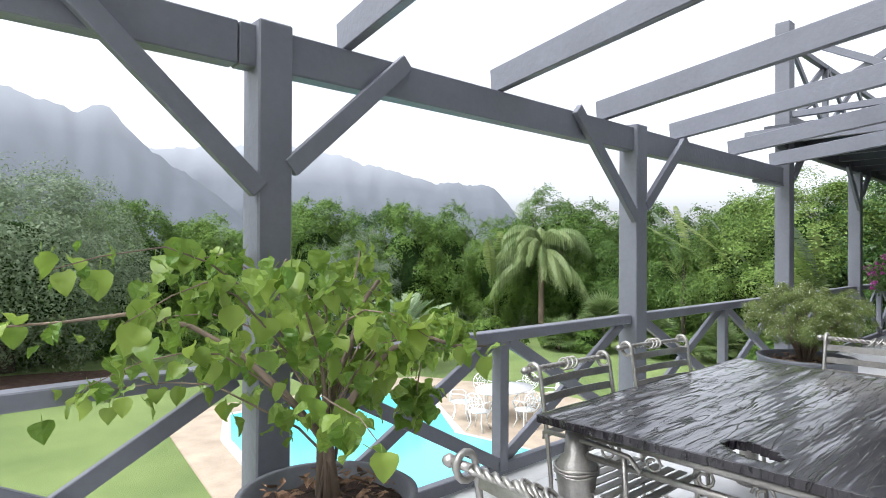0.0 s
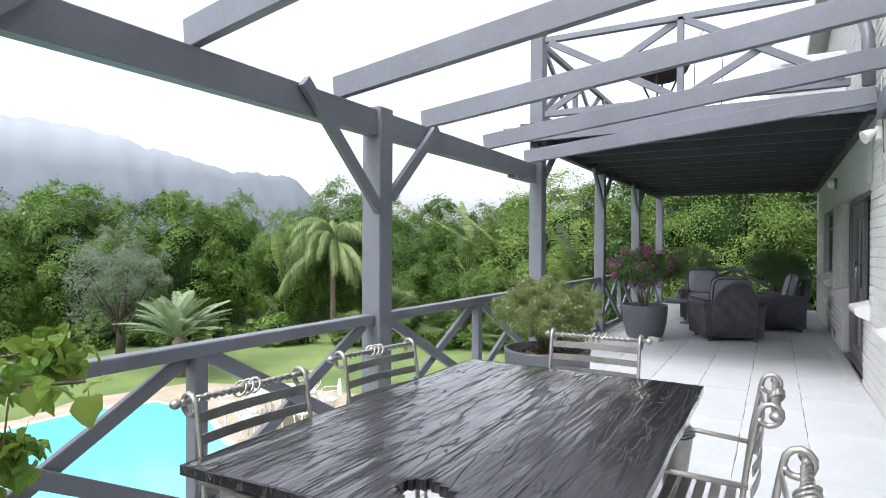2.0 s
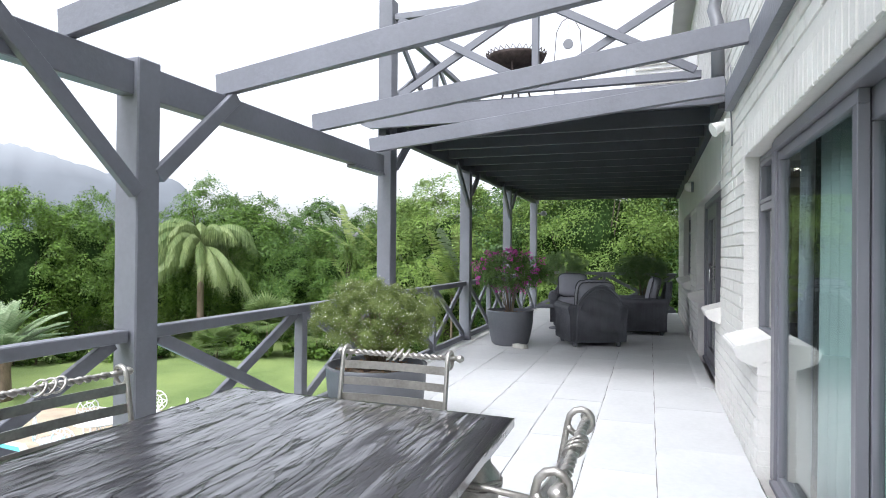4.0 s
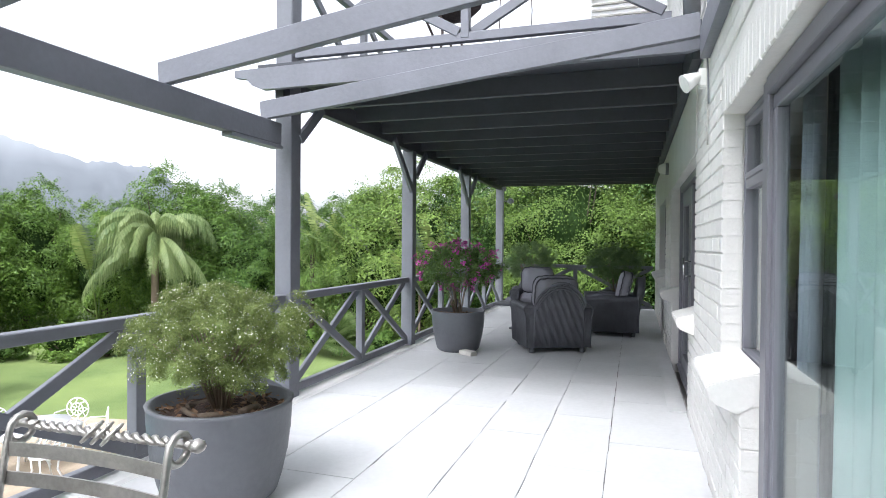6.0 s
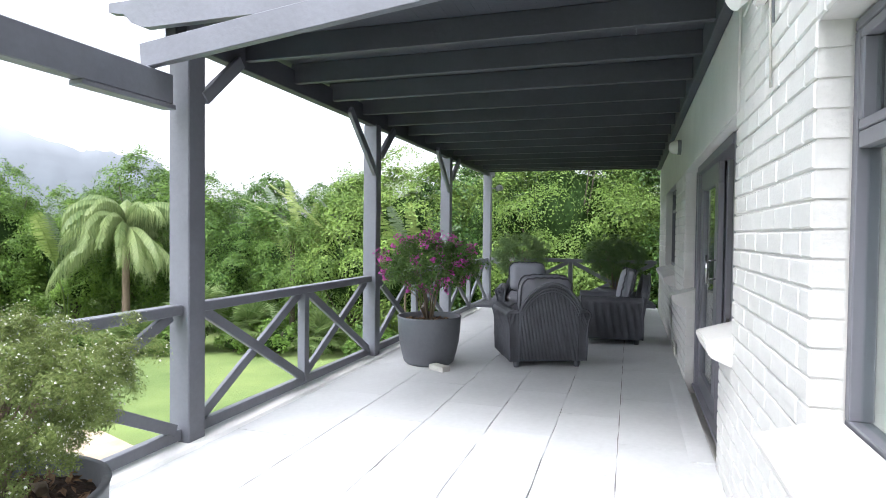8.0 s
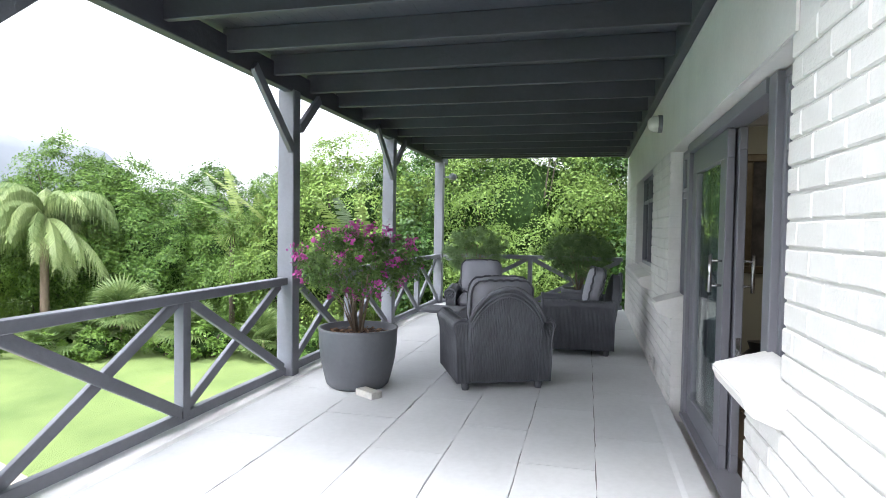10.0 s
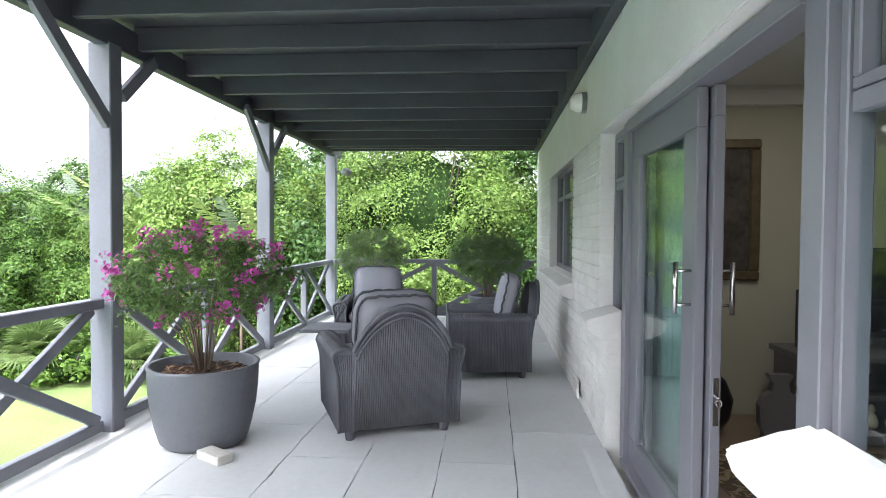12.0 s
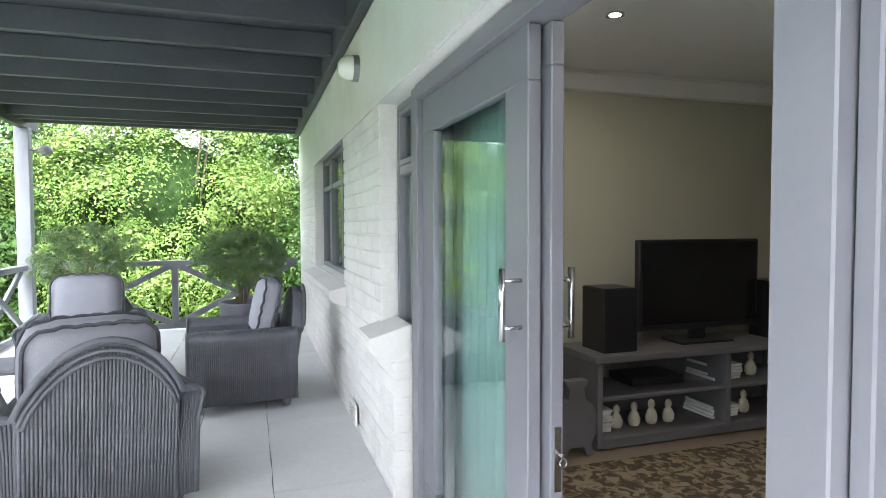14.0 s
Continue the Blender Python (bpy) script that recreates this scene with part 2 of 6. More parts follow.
def slab_wood():
    """Black glossy slab of old timber: long grain and cracks, wet-looking varnish."""
    m = bpy.data.materials.new("black_slab_wood")
    m.use_nodes = True
    n, l = m.node_tree.nodes, m.node_tree.links
    b = n["Principled BSDF"]
    co, mp, warp = n.new("ShaderNodeTexCoord"), n.new("ShaderNodeMapping"), n.new("ShaderNodeTexNoise")
    mp.inputs["Scale"].default_value = (0.42, 4.6, 1)
    l.new(co.outputs["Object"], mp.inputs[0])
    warp.inputs["Scale"].default_value, warp.inputs["Detail"].default_value, warp.inputs["Distortion"].default_value = 3.2, 6, 0.6
    l.new(mp.outputs[0], warp.inputs["Vector"])
    fine = n.new("ShaderNodeTexNoise")
    fine.inputs["Scale"].default_value, fine.inputs["Detail"].default_value, fine.inputs["Roughness"].default_value = 9, 9, 0.68
    l.new(mp.outputs[0], fine.inputs["Vector"])
    ramp = n.new("ShaderNodeValToRGB")
    ramp.color_ramp.elements[0].position, ramp.color_ramp.elements[1].position = 0.35, 0.75
    ramp.color_ramp.elements[0].color, ramp.color_ramp.elements[1].color = (0.006, 0.005, 0.008, 1), (0.022, 0.016, 0.022, 1)
    l.new(fine.outputs[0], ramp.inputs[0])
    worn = n.new("ShaderNodeMixRGB")
    worn.blend_type = "MULTIPLY"
    worn.inputs[0].default_value = 1.0
    l.new(ramp.outputs[0], worn.inputs[1]), l.new(worn.outputs[0], b.inputs["Base Color"])
    crack = n.new("ShaderNodeValToRGB")
    crack.color_ramp.elements[0].position, crack.color_ramp.elements[1].position = 0.488, 0.512
    crack.color_ramp.elements[0].color, crack.color_ramp.elements[1].color = (1, 1, 1, 1), (1, 1, 1, 1)
    mid = crack.color_ramp.elements.new(0.5)
    mid.color = (0, 0, 0, 1)
    l.new(warp.outputs[0], crack.inputs[0])
    hair, hair_ramp, both = n.new("ShaderNodeTexNoise"), n.new("ShaderNodeValToRGB"), n.new("ShaderNodeMixRGB")
    hair.inputs["Scale"].default_value, hair.inputs["Detail"].default_value, hair.inputs["Distortion"].default_value = 6.5, 5, 1.2
    hair_ramp.color_ramp.elements[0].position, hair_ramp.color_ramp.elements[1].position = 0.489, 0.511
    hair_ramp.color_ramp.elements[0].color, hair_ramp.color_ramp.elements[1].color = (1, 1, 1, 1), (1, 1, 1, 1)
    hair_ramp.color_ramp.elements.new(0.5).color = (0.0, 0.0, 0.0, 1)
    l.new(mp.outputs[0], hair.inputs["Vector"]), l.new(hair.outputs[0], hair_ramp.inputs[0])
    both.blend_type = "MULTIPLY"
    both.inputs[0].default_value = 0.4
    l.new(crack.outputs[0], both.inputs[1]), l.new(hair_ramp.outputs[0], both.inputs[2])
    l.new(both.outputs[0], worn.inputs[2])
    b1, b2 = n.new("ShaderNodeBump"), n.new("ShaderNodeBump")
    b1.inputs["Strength"].default_value, b1.inputs["Distance"].default_value = 1.0, 0.006
    b2.inputs["Strength"].default_value, b2.inputs["Distance"].default_value = 0.3, 0.005
    l.new(both.outputs[0], b1.inputs["Height"]), l.new(fine.outputs[0], b2.inputs["Height"])
    l.new(b1.outputs[0], b2.inputs["Normal"]), l.new(b2.outputs[0], b.inputs["Normal"])
    b.inputs["Roughness"].default_value, b.inputs["Specular IOR Level"].default_value = 0.28, 0.5
    b.inputs["IOR"].default_value = 1.45
    wave, b3 = n.new("ShaderNodeTexNoise"), n.new("ShaderNodeBump")
    wave.inputs["Scale"].default_value, wave.inputs["Detail"].default_value = 2.2, 3
    l.new(mp.outputs[0], wave.inputs["Vector"]), l.new(wave.outputs[0], b3.inputs["Height"])
    b3.inputs["Strength"].default_value, b3.inputs["Distance"].default_value = 0.45, 0.03
    sheen = n.new("ShaderNodeMapRange")
    sheen.inputs["From Min"].default_value, sheen.inputs["From Max"].default_value = 0.4, 0.65
    sheen.inputs["To Min"].default_value, sheen.inputs["To Max"].default_value = 0.03, 0.22
    l.new(wave.outputs[0], sheen.inputs[0]), l.new(sheen.outputs[0], b.inputs["Coat Roughness"])
    l.new(b3.outputs[0], b1.inputs["Normal"])
    b.inputs["Coat Weight"].default_value, b.inputs["Coat Roughness"].default_value, b.inputs["Coat IOR"].default_value = 1.0, 0.07, 1.5
    l.new(b1.outputs[0], b.inputs["Coat Normal"])
    return m


def carpet():
    m = material("patterned_rug_pile", (0.20, 0.15, 0.09), 0.95, vary=0.3, fine=80)
    n, l = m.node_tree.nodes, m.node_tree.links
    co, vo, no, ramp = n.new("ShaderNodeTexCoord"), n.new("ShaderNodeTexVoronoi"), n.new("ShaderNodeTexNoise"), n.new("ShaderNodeValToRGB")
    no.inputs["Scale"].default_value, no.inputs["Detail"].default_value, no.inputs["Distortion"].default_value = 15.0, 9, 1.0
    l.new(co.outputs["Object"], no.inputs["Vector"])
    ramp.color_ramp.elements[0].position, ramp.color_ramp.elements[1].position = 0.44, 0.56
    ramp.color_ramp.elements[0].color, ramp.color_ramp.elements[1].color = (0.07, 0.055, 0.04, 1), (0.27, 0.225, 0.155, 1)
    e = ramp.color_ramp.elements.new(0.5)
    e.color = (0.17, 0.11, 0.05, 1)
    l.new(no.outputs[0], ramp.inputs[0]), l.new(ramp.outputs[0], n["Principled BSDF"].inputs["Base Color"])
    return m


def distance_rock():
    """Bare far slopes: rock, with haze put in as pale emission that brightens with height."""
    m = material("haze_glow_rock", (0.04, 0.045, 0.048), 1.0, vary=0.3, scale=0.004, fine=0.015, bump=0.0)
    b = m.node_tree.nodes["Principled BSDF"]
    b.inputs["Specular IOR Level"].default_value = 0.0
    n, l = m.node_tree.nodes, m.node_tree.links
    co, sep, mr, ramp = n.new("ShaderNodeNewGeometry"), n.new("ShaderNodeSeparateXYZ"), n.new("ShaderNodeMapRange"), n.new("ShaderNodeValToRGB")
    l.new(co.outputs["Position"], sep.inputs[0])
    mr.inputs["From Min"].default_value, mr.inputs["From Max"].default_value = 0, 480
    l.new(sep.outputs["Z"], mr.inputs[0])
    # Emission ramp stands in for mist: dull low down, pale at the ridge.
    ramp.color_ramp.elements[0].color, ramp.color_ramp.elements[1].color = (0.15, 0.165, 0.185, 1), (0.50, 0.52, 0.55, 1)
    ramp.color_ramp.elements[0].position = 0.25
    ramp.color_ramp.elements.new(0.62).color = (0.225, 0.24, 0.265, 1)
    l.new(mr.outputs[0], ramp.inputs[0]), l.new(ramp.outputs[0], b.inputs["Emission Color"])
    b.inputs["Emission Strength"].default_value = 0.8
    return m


def water():
    m = bpy.data.materials.new("pool_water")
    m.use_nodes = True
    n, l = m.node_tree.nodes, m.node_tree.links
    b = n["Principled BSDF"]
    b.inputs["Base Color"].default_value, b.inputs["Roughness"].default_value = (0.16, 0.66, 0.76, 1), 0.08
    no, bp = n.new("ShaderNodeTexNoise"), n.new("ShaderNodeBump")
    no.inputs["Scale"].default_value, bp.inputs["Strength"].default_value, bp.inputs["Distance"].default_value = 2.5, 0.15, 0.02
    l.new(no.outputs[0], bp.inputs["Height"]), l.new(bp.outputs[0], b.inputs["Normal"])
    return m


SLAB_WOOD, CARPET, HAZE_GLOW_ROCK, WATER = slab_wood(), carpet(), distance_rock(), water()

# ---- shaping helpers ----


def box(bm, c, s, rot=None, bevel=0.0):
    """A box of centre c and size s, turned by rot, in bm."""
    m = Matrix.Translation(c) @ (rot or Matrix()) @ Matrix.Diagonal((*s, 1))
    got = bmesh.ops.create_cube(bm, size=1, matrix=m)
    if bevel:
        edges = list({e for v in got["verts"] for e in v.link_edges})
        bmesh.ops.bevel(bm, geom=edges, offset=bevel, segments=1, affect="EDGES", clamp_overlap=True)
    return got


def stick(bm, p, q, w, h, bevel=0.0, up=(0, 0, 1)):
    """A timber from p to q, w wide and h high."""
    p, q = Vector(p), Vector(q)
    z = (q - p).normalized()
    x = z.cross(Vector(up))
    x = x.normalized() if x.length > 1e-4 else Vector((1, 0, 0))
    y = z.cross(x)
    rot = Matrix((x, y, z)).transposed().to_4x4()
    return box(bm, (p + q) / 2, (w, h, (q - p).length), rot, bevel)


def tube(bm, pts, r, seg=6, taper=1.0):
    """A round bar along pts."""
    pts = [Vector(p) for p in pts]
    rings, side = [], None
    for i, p in enumerate(pts):
        d = (pts[min(i + 1, len(pts) - 1)] - pts[max(i - 1, 0)])
        d = d.normalized() if d.length > 1e-9 else Vector((0, 0, 1))
        if side is None:
            side = d.cross(Vector((0.3, 0.2, 1)))
            side = side.normalized() if side.length > 1e-3 else Vector((1, 0, 0))
        side = (side - d * side.dot(d)).normalized()
        o = d.cross(side)
        rr = r * (1 + (taper - 1) * i / max(1, len(pts) - 1))
        rings.append([bm.verts.new(p + rr * (math.cos(a) * side + math.sin(a) * o)) for a in [2 * math.pi * k / seg for k in range(seg)]])
    for a, b in zip(rings, rings[1:]):
        for k in range(seg):
            bm.faces.new((a[k], a[(k + 1) % seg], b[(k + 1) % seg], b[k])).smooth = True
    bm.faces.new(rings[0][::-1]), bm.faces.new(rings[-1])


def lathe(bm, profile, seg=32, c=(0, 0, 0)):
    """A turned body from (radius, height) pairs."""
    rings = []
    for r, z in profile:
        rings.append([bm.verts.new((c[0] + r * math.cos(2 * math.pi * k / seg), c[1] + r * math.sin(2 * math.pi * k / seg), c[2] + z)) for k in range(seg)])
    for a, b in zip(rings, rings[1:]):
        for k in range(seg):
            bm.faces.new((a[k], a[(k + 1) % seg], b[(k + 1) % seg], b[k])).smooth = True
    bm.faces.new(rings[0][::-1]), bm.faces.new(rings[-1])


def prism(bm, outline, x0, x1, axis="x"):
    """A bar with the outline given across the axis."""
    def at(u, v, w):
        return {"x": (w, u, v), "y": (u, w, v), "z": (u, v, w)}[axis]
    a = [bm.verts.new(at(u, v, x0)) for u, v in outline]
    b = [bm.verts.new(at(u, v, x1)) for u, v in outline]
    k = len(outline)
    for i in range(k):
        bm.faces.new((a[i], a[(i + 1) % k], b[(i + 1) % k], b[i]))
    bm.faces.new(a[::-1]), bm.faces.new(b)


def finish(name, bm, mat):
    bmesh.ops.recalc_face_normals(bm, faces=bm.faces)
    me = bpy.data.meshes.new(name)
    bm.to_mesh(me)
    bm.free()
    me.materials.append(mat)
    return me


def part(name, bm, mat, parent=None, label="", kind=""):
    ob = new(name, finish(name, bm, mat) if isinstance(bm, bmesh.types.BMesh) else bm)
    ob.parent = parent
    return tagged(ob, label=label, kind=kind)


def thing(name, label, category, group="", at=(0, 0, 0), turn=0):
    ob = new(name)
    ob.matrix_basis = pose(*at, 0, 0, turn)
    return tagged(ob, label=label, category=category, group=group)


def sheet_mesh(name, verts, faces, mat):
    me = bpy.data.meshes.new(name)
    me.from_pydata([tuple(v) for v in verts], [], faces)
    me.materials.append(mat)
    return me


def flat_leaves(name, centres, normals, size, mat, rng, aspect=0.55, spread=0.45):
    """Many small folded leaves: two triangles pairs each about a midrib."""
    n = len(centres)
    nrm = normals + rng.normal(0, spread, (n, 3))
    nrm /= np.linalg.norm(nrm, axis=1)[:, None] + 1e-9
    t = rng.normal(0, 1, (n, 3))
    t -= nrm * (t * nrm).sum(1)[:, None]
    t /= np.linalg.norm(t, axis=1)[:, None] + 1e-9
    s = np.cross(nrm, t)
    L = size * rng.uniform(0.6, 1.3, (n, 1))
    W = L * aspect * 0.5
    v = np.stack([centres - t * L * 0.5, centres + s * W + nrm * W * 0.4, centres + t * L * 0.5, centres - s * W + nrm * W * 0.4], 1).reshape(-1, 3)
    me = bpy.data.meshes.new(name)
    me.vertices.add(len(v))
    me.vertices.foreach_set("co", v.ravel())
    me.loops.add(4 * n)
    me.loops.foreach_set("vertex_index", np.arange(4 * n))
    me.polygons.add(n)
    me.polygons.foreach_set("loop_start", np.arange(n) * 4)
    me.update(calc_edges=True)
    me.materials.append(mat)
    return me


def crown_points(rng, clumps, leaves, radius, height, base, wild=0.35, shell=0.5, clump=1.0, shoots=0):
    """Leaf places and directions: dense clumps of leaves over an egg-shaped body with an uneven outline."""
    u = rng.normal(0, 1, (clumps, 3))
    u[:, 2] = u[:, 2] * 0.9 + 0.1
    u /= np.linalg.norm(u, axis=1)[:, None]
    reach = rng.uniform(1 - wild, 1.05, (clumps, 1)) * np.where(rng.random((clumps, 1)) < 0.16, rng.uniform(1.02, 1.2, (clumps, 1)), 1.0)
    mid = u * reach * np.array([radius, radius, height / 2]) + np.array([0, 0, base + height / 2])
    size = rng.uniform(0.15, 0.32, (clumps, 1)) * radius * clump
    k = leaves // clumps
    d = rng.normal(0, 1, (clumps, k, 3)) + u[:, None] * 0.7 + np.array([0, 0, 0.8])
    d /= np.linalg.norm(d, axis=2)[:, :, None]
    far = rng.uniform(shell, 1.06, (clumps, k, 1))
    pts = mid[:, None] + d * far * size[:, None] * np.array([1, 1, 0.95])
    out = d * 1.0 + u[:, None] * 0.2 + np.array([0, 0, 0.35])
    pts, out = pts.reshape(-1, 3), out.reshape(-1, 3)
    if shoots:
        pick = rng.integers(0, clumps, shoots)
        way = u[pick] * 0.7 + rng.normal(0, 0.35, (shoots, 3)) + np.array([0, 0, 0.9])
        way /= np.linalg.norm(way, axis=1)[:, None]
        t = rng.uniform(0.7, 1.0, (shoots, 22, 1)) + rng.uniform(0, 0.6, (shoots, 1, 1)) * rng.random((shoots, 22, 1))
        side = rng.normal(0, 0.15, (shoots, 22, 3)) * (1.8 - t)
        more = mid[pick][:, None] + (way[:, None] * t + side) * size[pick][:, None]
        pts = np.concatenate([pts, more.reshape(-1, 3)])
        out = np.concatenate([out, (way[:, None] * 0.5 + side * 3 + np.array([0, 0, 0.4])).reshape(-1, 3)])
    return pts, out


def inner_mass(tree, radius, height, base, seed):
    """A dark blob added inside a dense crown: it closes gaps and stands for inner shade."""
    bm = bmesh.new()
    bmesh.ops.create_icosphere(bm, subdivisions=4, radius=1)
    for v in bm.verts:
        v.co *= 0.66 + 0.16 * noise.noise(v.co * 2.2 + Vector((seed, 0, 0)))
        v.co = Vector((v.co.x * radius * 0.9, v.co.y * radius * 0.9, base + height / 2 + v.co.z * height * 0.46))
    part("inner_mass", bm, CROWN_SHADE, tree)


def leafy_tree(label, category, group, leaf, seed, radius, height, base, leaves, size, clumps=70, bark=DARK_BARK, aspect=0.55, wild=0.22, core=True):
    """A tree: tapered trunk, limbs, and a crown of many leaves in clumps."""
    rng = np.random.default_rng(seed)
    tree = thing("tree", label, category, group)
    bm = bmesh.new()
    tube(bm, [(0, 0, -0.1), (0.05, 0.03, base * 0.7 + 0.3), (0.1, -0.06, base + height * 0.5)], 0.16 * radius ** 0.5, 8, 0.4)
    for i in range(7):
        a = rng.uniform(0, 6.28)
        tip = (math.cos(a) * radius * 0.75, math.sin(a) * radius * 0.75, base + height * rng.uniform(0.35, 0.85))
        tube(bm, [(0.03, 0, base * 0.6 + 0.2 + i * 0.08), (tip[0] * 0.45, tip[1] * 0.45, (base + tip[2]) / 2), tip], 0.06, 5, 0.3)
    part("trunk", bm, bark, tree)
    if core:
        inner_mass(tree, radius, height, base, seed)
    pts, nrm = crown_points(rng, clumps, leaves, radius, height, base, wild, 0.8, 1.25, clumps * 4)
    part("crown", flat_leaves("crown", pts, nrm, size, leaf, rng, aspect, 0.4), None, tree)
    return tree


def frond(bm, length, leaflets, wide, start, bend, hang=0.0, seed=0, fine=1.0, curl=1.2):
    """A feather leaf over +x that leaves the crown at the angle start and bends down by bend degrees; hang turns its leaflets down."""
    r = random.Random(seed)
    path, p = [], Vector((0, 0, 0))
    for k in range(25):
        a = radians(start - bend * (k / 24) ** curl)
        path.append((p.copy(), Vector((math.cos(a), 0, math.sin(a)))))
        p += path[-1][1] * length / 24
    tube(bm, [q for q, _ in path[::3]], 0.013 * length ** 0.5, 4, 0.3)
    for i in range(leaflets):
        t = (0.10 + 0.9 * i / leaflets) * 24
        k = min(23, int(t))
        p, d = path[k][0].lerp(path[k + 1][0], t - k), path[k][1]
        w = wide * (0.35 + 0.65 * math.sin(math.pi * min(1, t / 24 * 0.85 + 0.12))) * r.uniform(0.85 - 0.35 * hang, 1.1)
        up = Vector((-d.z, 0, d.x))
        for side in (-1, 1):
            out = (Vector((0, side, 0)) + d * 0.5 + up * 0.25 * (1 - hang)).normalized()
            q1 = p + out * w * (0.5 - 0.2 * hang) + Vector((0, 0, -hang * w * 0.25))
            q2 = q1 + out * w * (0.5 - 0.35 * hang) + Vector((r.uniform(-1, 1), r.uniform(-1, 1), 0)) * 0.06 * hang * w + Vector((0, 0, -hang * w * 0.75))
            n = d * (w * 0.022 + 0.006) * fine
            v = [bm.verts.new(x) for x in (p - n * 0.6, q1 - n, q2, q1 + n, p + n * 0.6)]
            bm.faces.new((v[0], v[1], v[3], v[4])), bm.faces.new((v[1], v[2], v[3]))


def palm(label, trunk_h, count, length, leaf, seed, bend=120, hang=0.9, wide=0.4, leaflets=42, trunk_r=0.13, elev=(20, 75), category="palm", fine=1.0, curl=1.2):
    r = random.Random(seed)
    tree = thing("palm", label, category)
    bm = bmesh.new()
    lathe(bm, [(trunk_r * 1.3, -0.1), (trunk_r * 1.1, trunk_h * 0.3), (trunk_r, trunk_h * 0.8), (trunk_r * 1.15, trunk_h), (trunk_r * 0.5, trunk_h + 0.2)], 14)
    part("trunk", bm, BARK, tree)
    meshes = []
    for k in range(6):
        bm = bmesh.new()
        e = elev[0] + (elev[1] - elev[0]) * k / 5
        frond(bm, length * (1 - 0.04 * k), leaflets, wide, e, bend * (0.75 + 0.05 * k) if curl < 1.3 else bend * (e + 75) / 163, hang, seed + k, fine, curl)
        meshes.append(finish("frond", bm, leaf))
    for i in range(count):
        f = part("frond", meshes[(i * 5 + i // 6) % 6], None, tree)
        f.matrix_basis = pose(0, 0, trunk_h + 0.05, 0, 0, i * 137.5 + r.uniform(-9, 9))
        f.scale = [r.uniform(0.8, 1.1)] * 3
    return tree


def fan_palm(label, seed, stem, count, size, leaf, height):
    """A clump of stiff leaves that fan out from a short stem."""
    r = random.Random(seed)
    tree = thing("fan_palm", label, "palm")
    bm = bmesh.new()
    tube(bm, [(0, 0, -0.1), (0, 0, height)], stem, 8, 0.8)
    part("trunk", bm, BARK, tree)
    bm = bmesh.new()
    for k in range(15):
        a = radians(-80 + 160 * k / 14)
        d, s = Vector((math.cos(a), math.sin(a), 0)), Vector((-math.sin(a), math.cos(a), 0))
        o = Vector((0.45 * size, 0, 0))
        tip = o + d * size * 0.55 + Vector((0, 0, -0.12 * size))
        v = [bm.verts.new(x) for x in (o, o + d * size * 0.3 + s * 0.025 * size, tip, o + d * size * 0.3 - s * 0.025 * size)]
        bm.faces.new(v)
    tube(bm, [(0, 0, 0), (0.45 * size, 0, 0)], 0.012, 4)
    me = finish("frond", bm, leaf)
    for i in range(count):
        f = part("frond", me, None, tree)
        f.matrix_basis = pose(0, 0, height, 0, 0, i * 137.5) @ pose(0, 0, 0, r.uniform(-20, 20), -r.uniform(-15, 80), 0)
        f.scale = [r.uniform(0.8, 1.15)] * 3
    return tree


# ---- the ground ----
LAWN_Z = -2.6
GARDEN = 1.212


def g_at(x, y):
    return 1.05 + GARDEN * (x - 1.05), 0.65 + GARDEN * (y - 0.65)



def on_lawn(x, y, z=0.0, turn=0.0):
    return pose(x, y, LAWN_Z + z, 0, 0, turn)


def plane_part(name, outline, z0, z1, mat, parent=None, label="", kind=""):
    bm = bmesh.new()
    prism(bm, outline, z0, z1, "z")
    return part(name, bm, mat, parent, label, kind)


def oval(cx, cy, rx, ry, turn=0, n=28, wob=0.0):
    a = radians(turn)
    return [(cx + (1 + wob * math.sin(3 * t)) * (rx * math.cos(t) * math.cos(a) - ry * math.sin(t) * math.sin(a)), cy + (1 + wob * math.sin(3 * t)) * (rx * math.cos(t) * math.sin(a) + ry * math.sin(t) * math.cos(a))) for t in [2 * math.pi * k / n for k in range(n)]]


bm = bmesh.new()
bmesh.ops.create_grid(bm, x_segments=60, y_segments=60, size=2500)
for v in bm.verts:
    v.co.z = LAWN_Z
tagged(part("ground", bm, LAWN, kind="structure"), label="green mown lawn that runs to the hedge")

POOL_EDGE = [g_at(x, y) for x, y in [(4.9, 11.0), (5.5, 12.5), (8.0, 12.6), (9.2, 12.0), (9.1, 10.4), (8.1, 8.7), (8.4, 7.2), (7.5, 6.0), (5.0, 6.0), (4.5, 8.5)]]


def grown(outline, by):
    cx, cy = sum(p[0] for p in outline) / len(outline), sum(p[1] for p in outline) / len(outline)
    return [(x + (x - cx) / math.hypot(x - cx, y - cy) * by, y + (y - cy) / math.hypot(x - cx, y - cy) * by) for x, y in outline]


pool = thing("swimming_pool", "turquoise swimming pool full of water, with a pale paved rim", "swimming pool")
plane_part("paving", [g_at(x, y) for x, y in [(3.7, 8.4), (4.3, 12.8), (5.7, 13.6), (7.2, 13.2), (8.6, 13.7), (10.8, 13.0), (11.6, 11.2), (12.0, 8.8), (11.2, 6.6), (8.5, 4.6), (3.6, 4.6)]], LAWN_Z - 0.1, LAWN_Z + 0.03, PAVING, pool, "tan sandstone paving round the pool")
plane_part("coping", grown(POOL_EDGE, 0.22), LAWN_Z - 0.1, LAWN_Z + 0.06, STEPPING, pool)
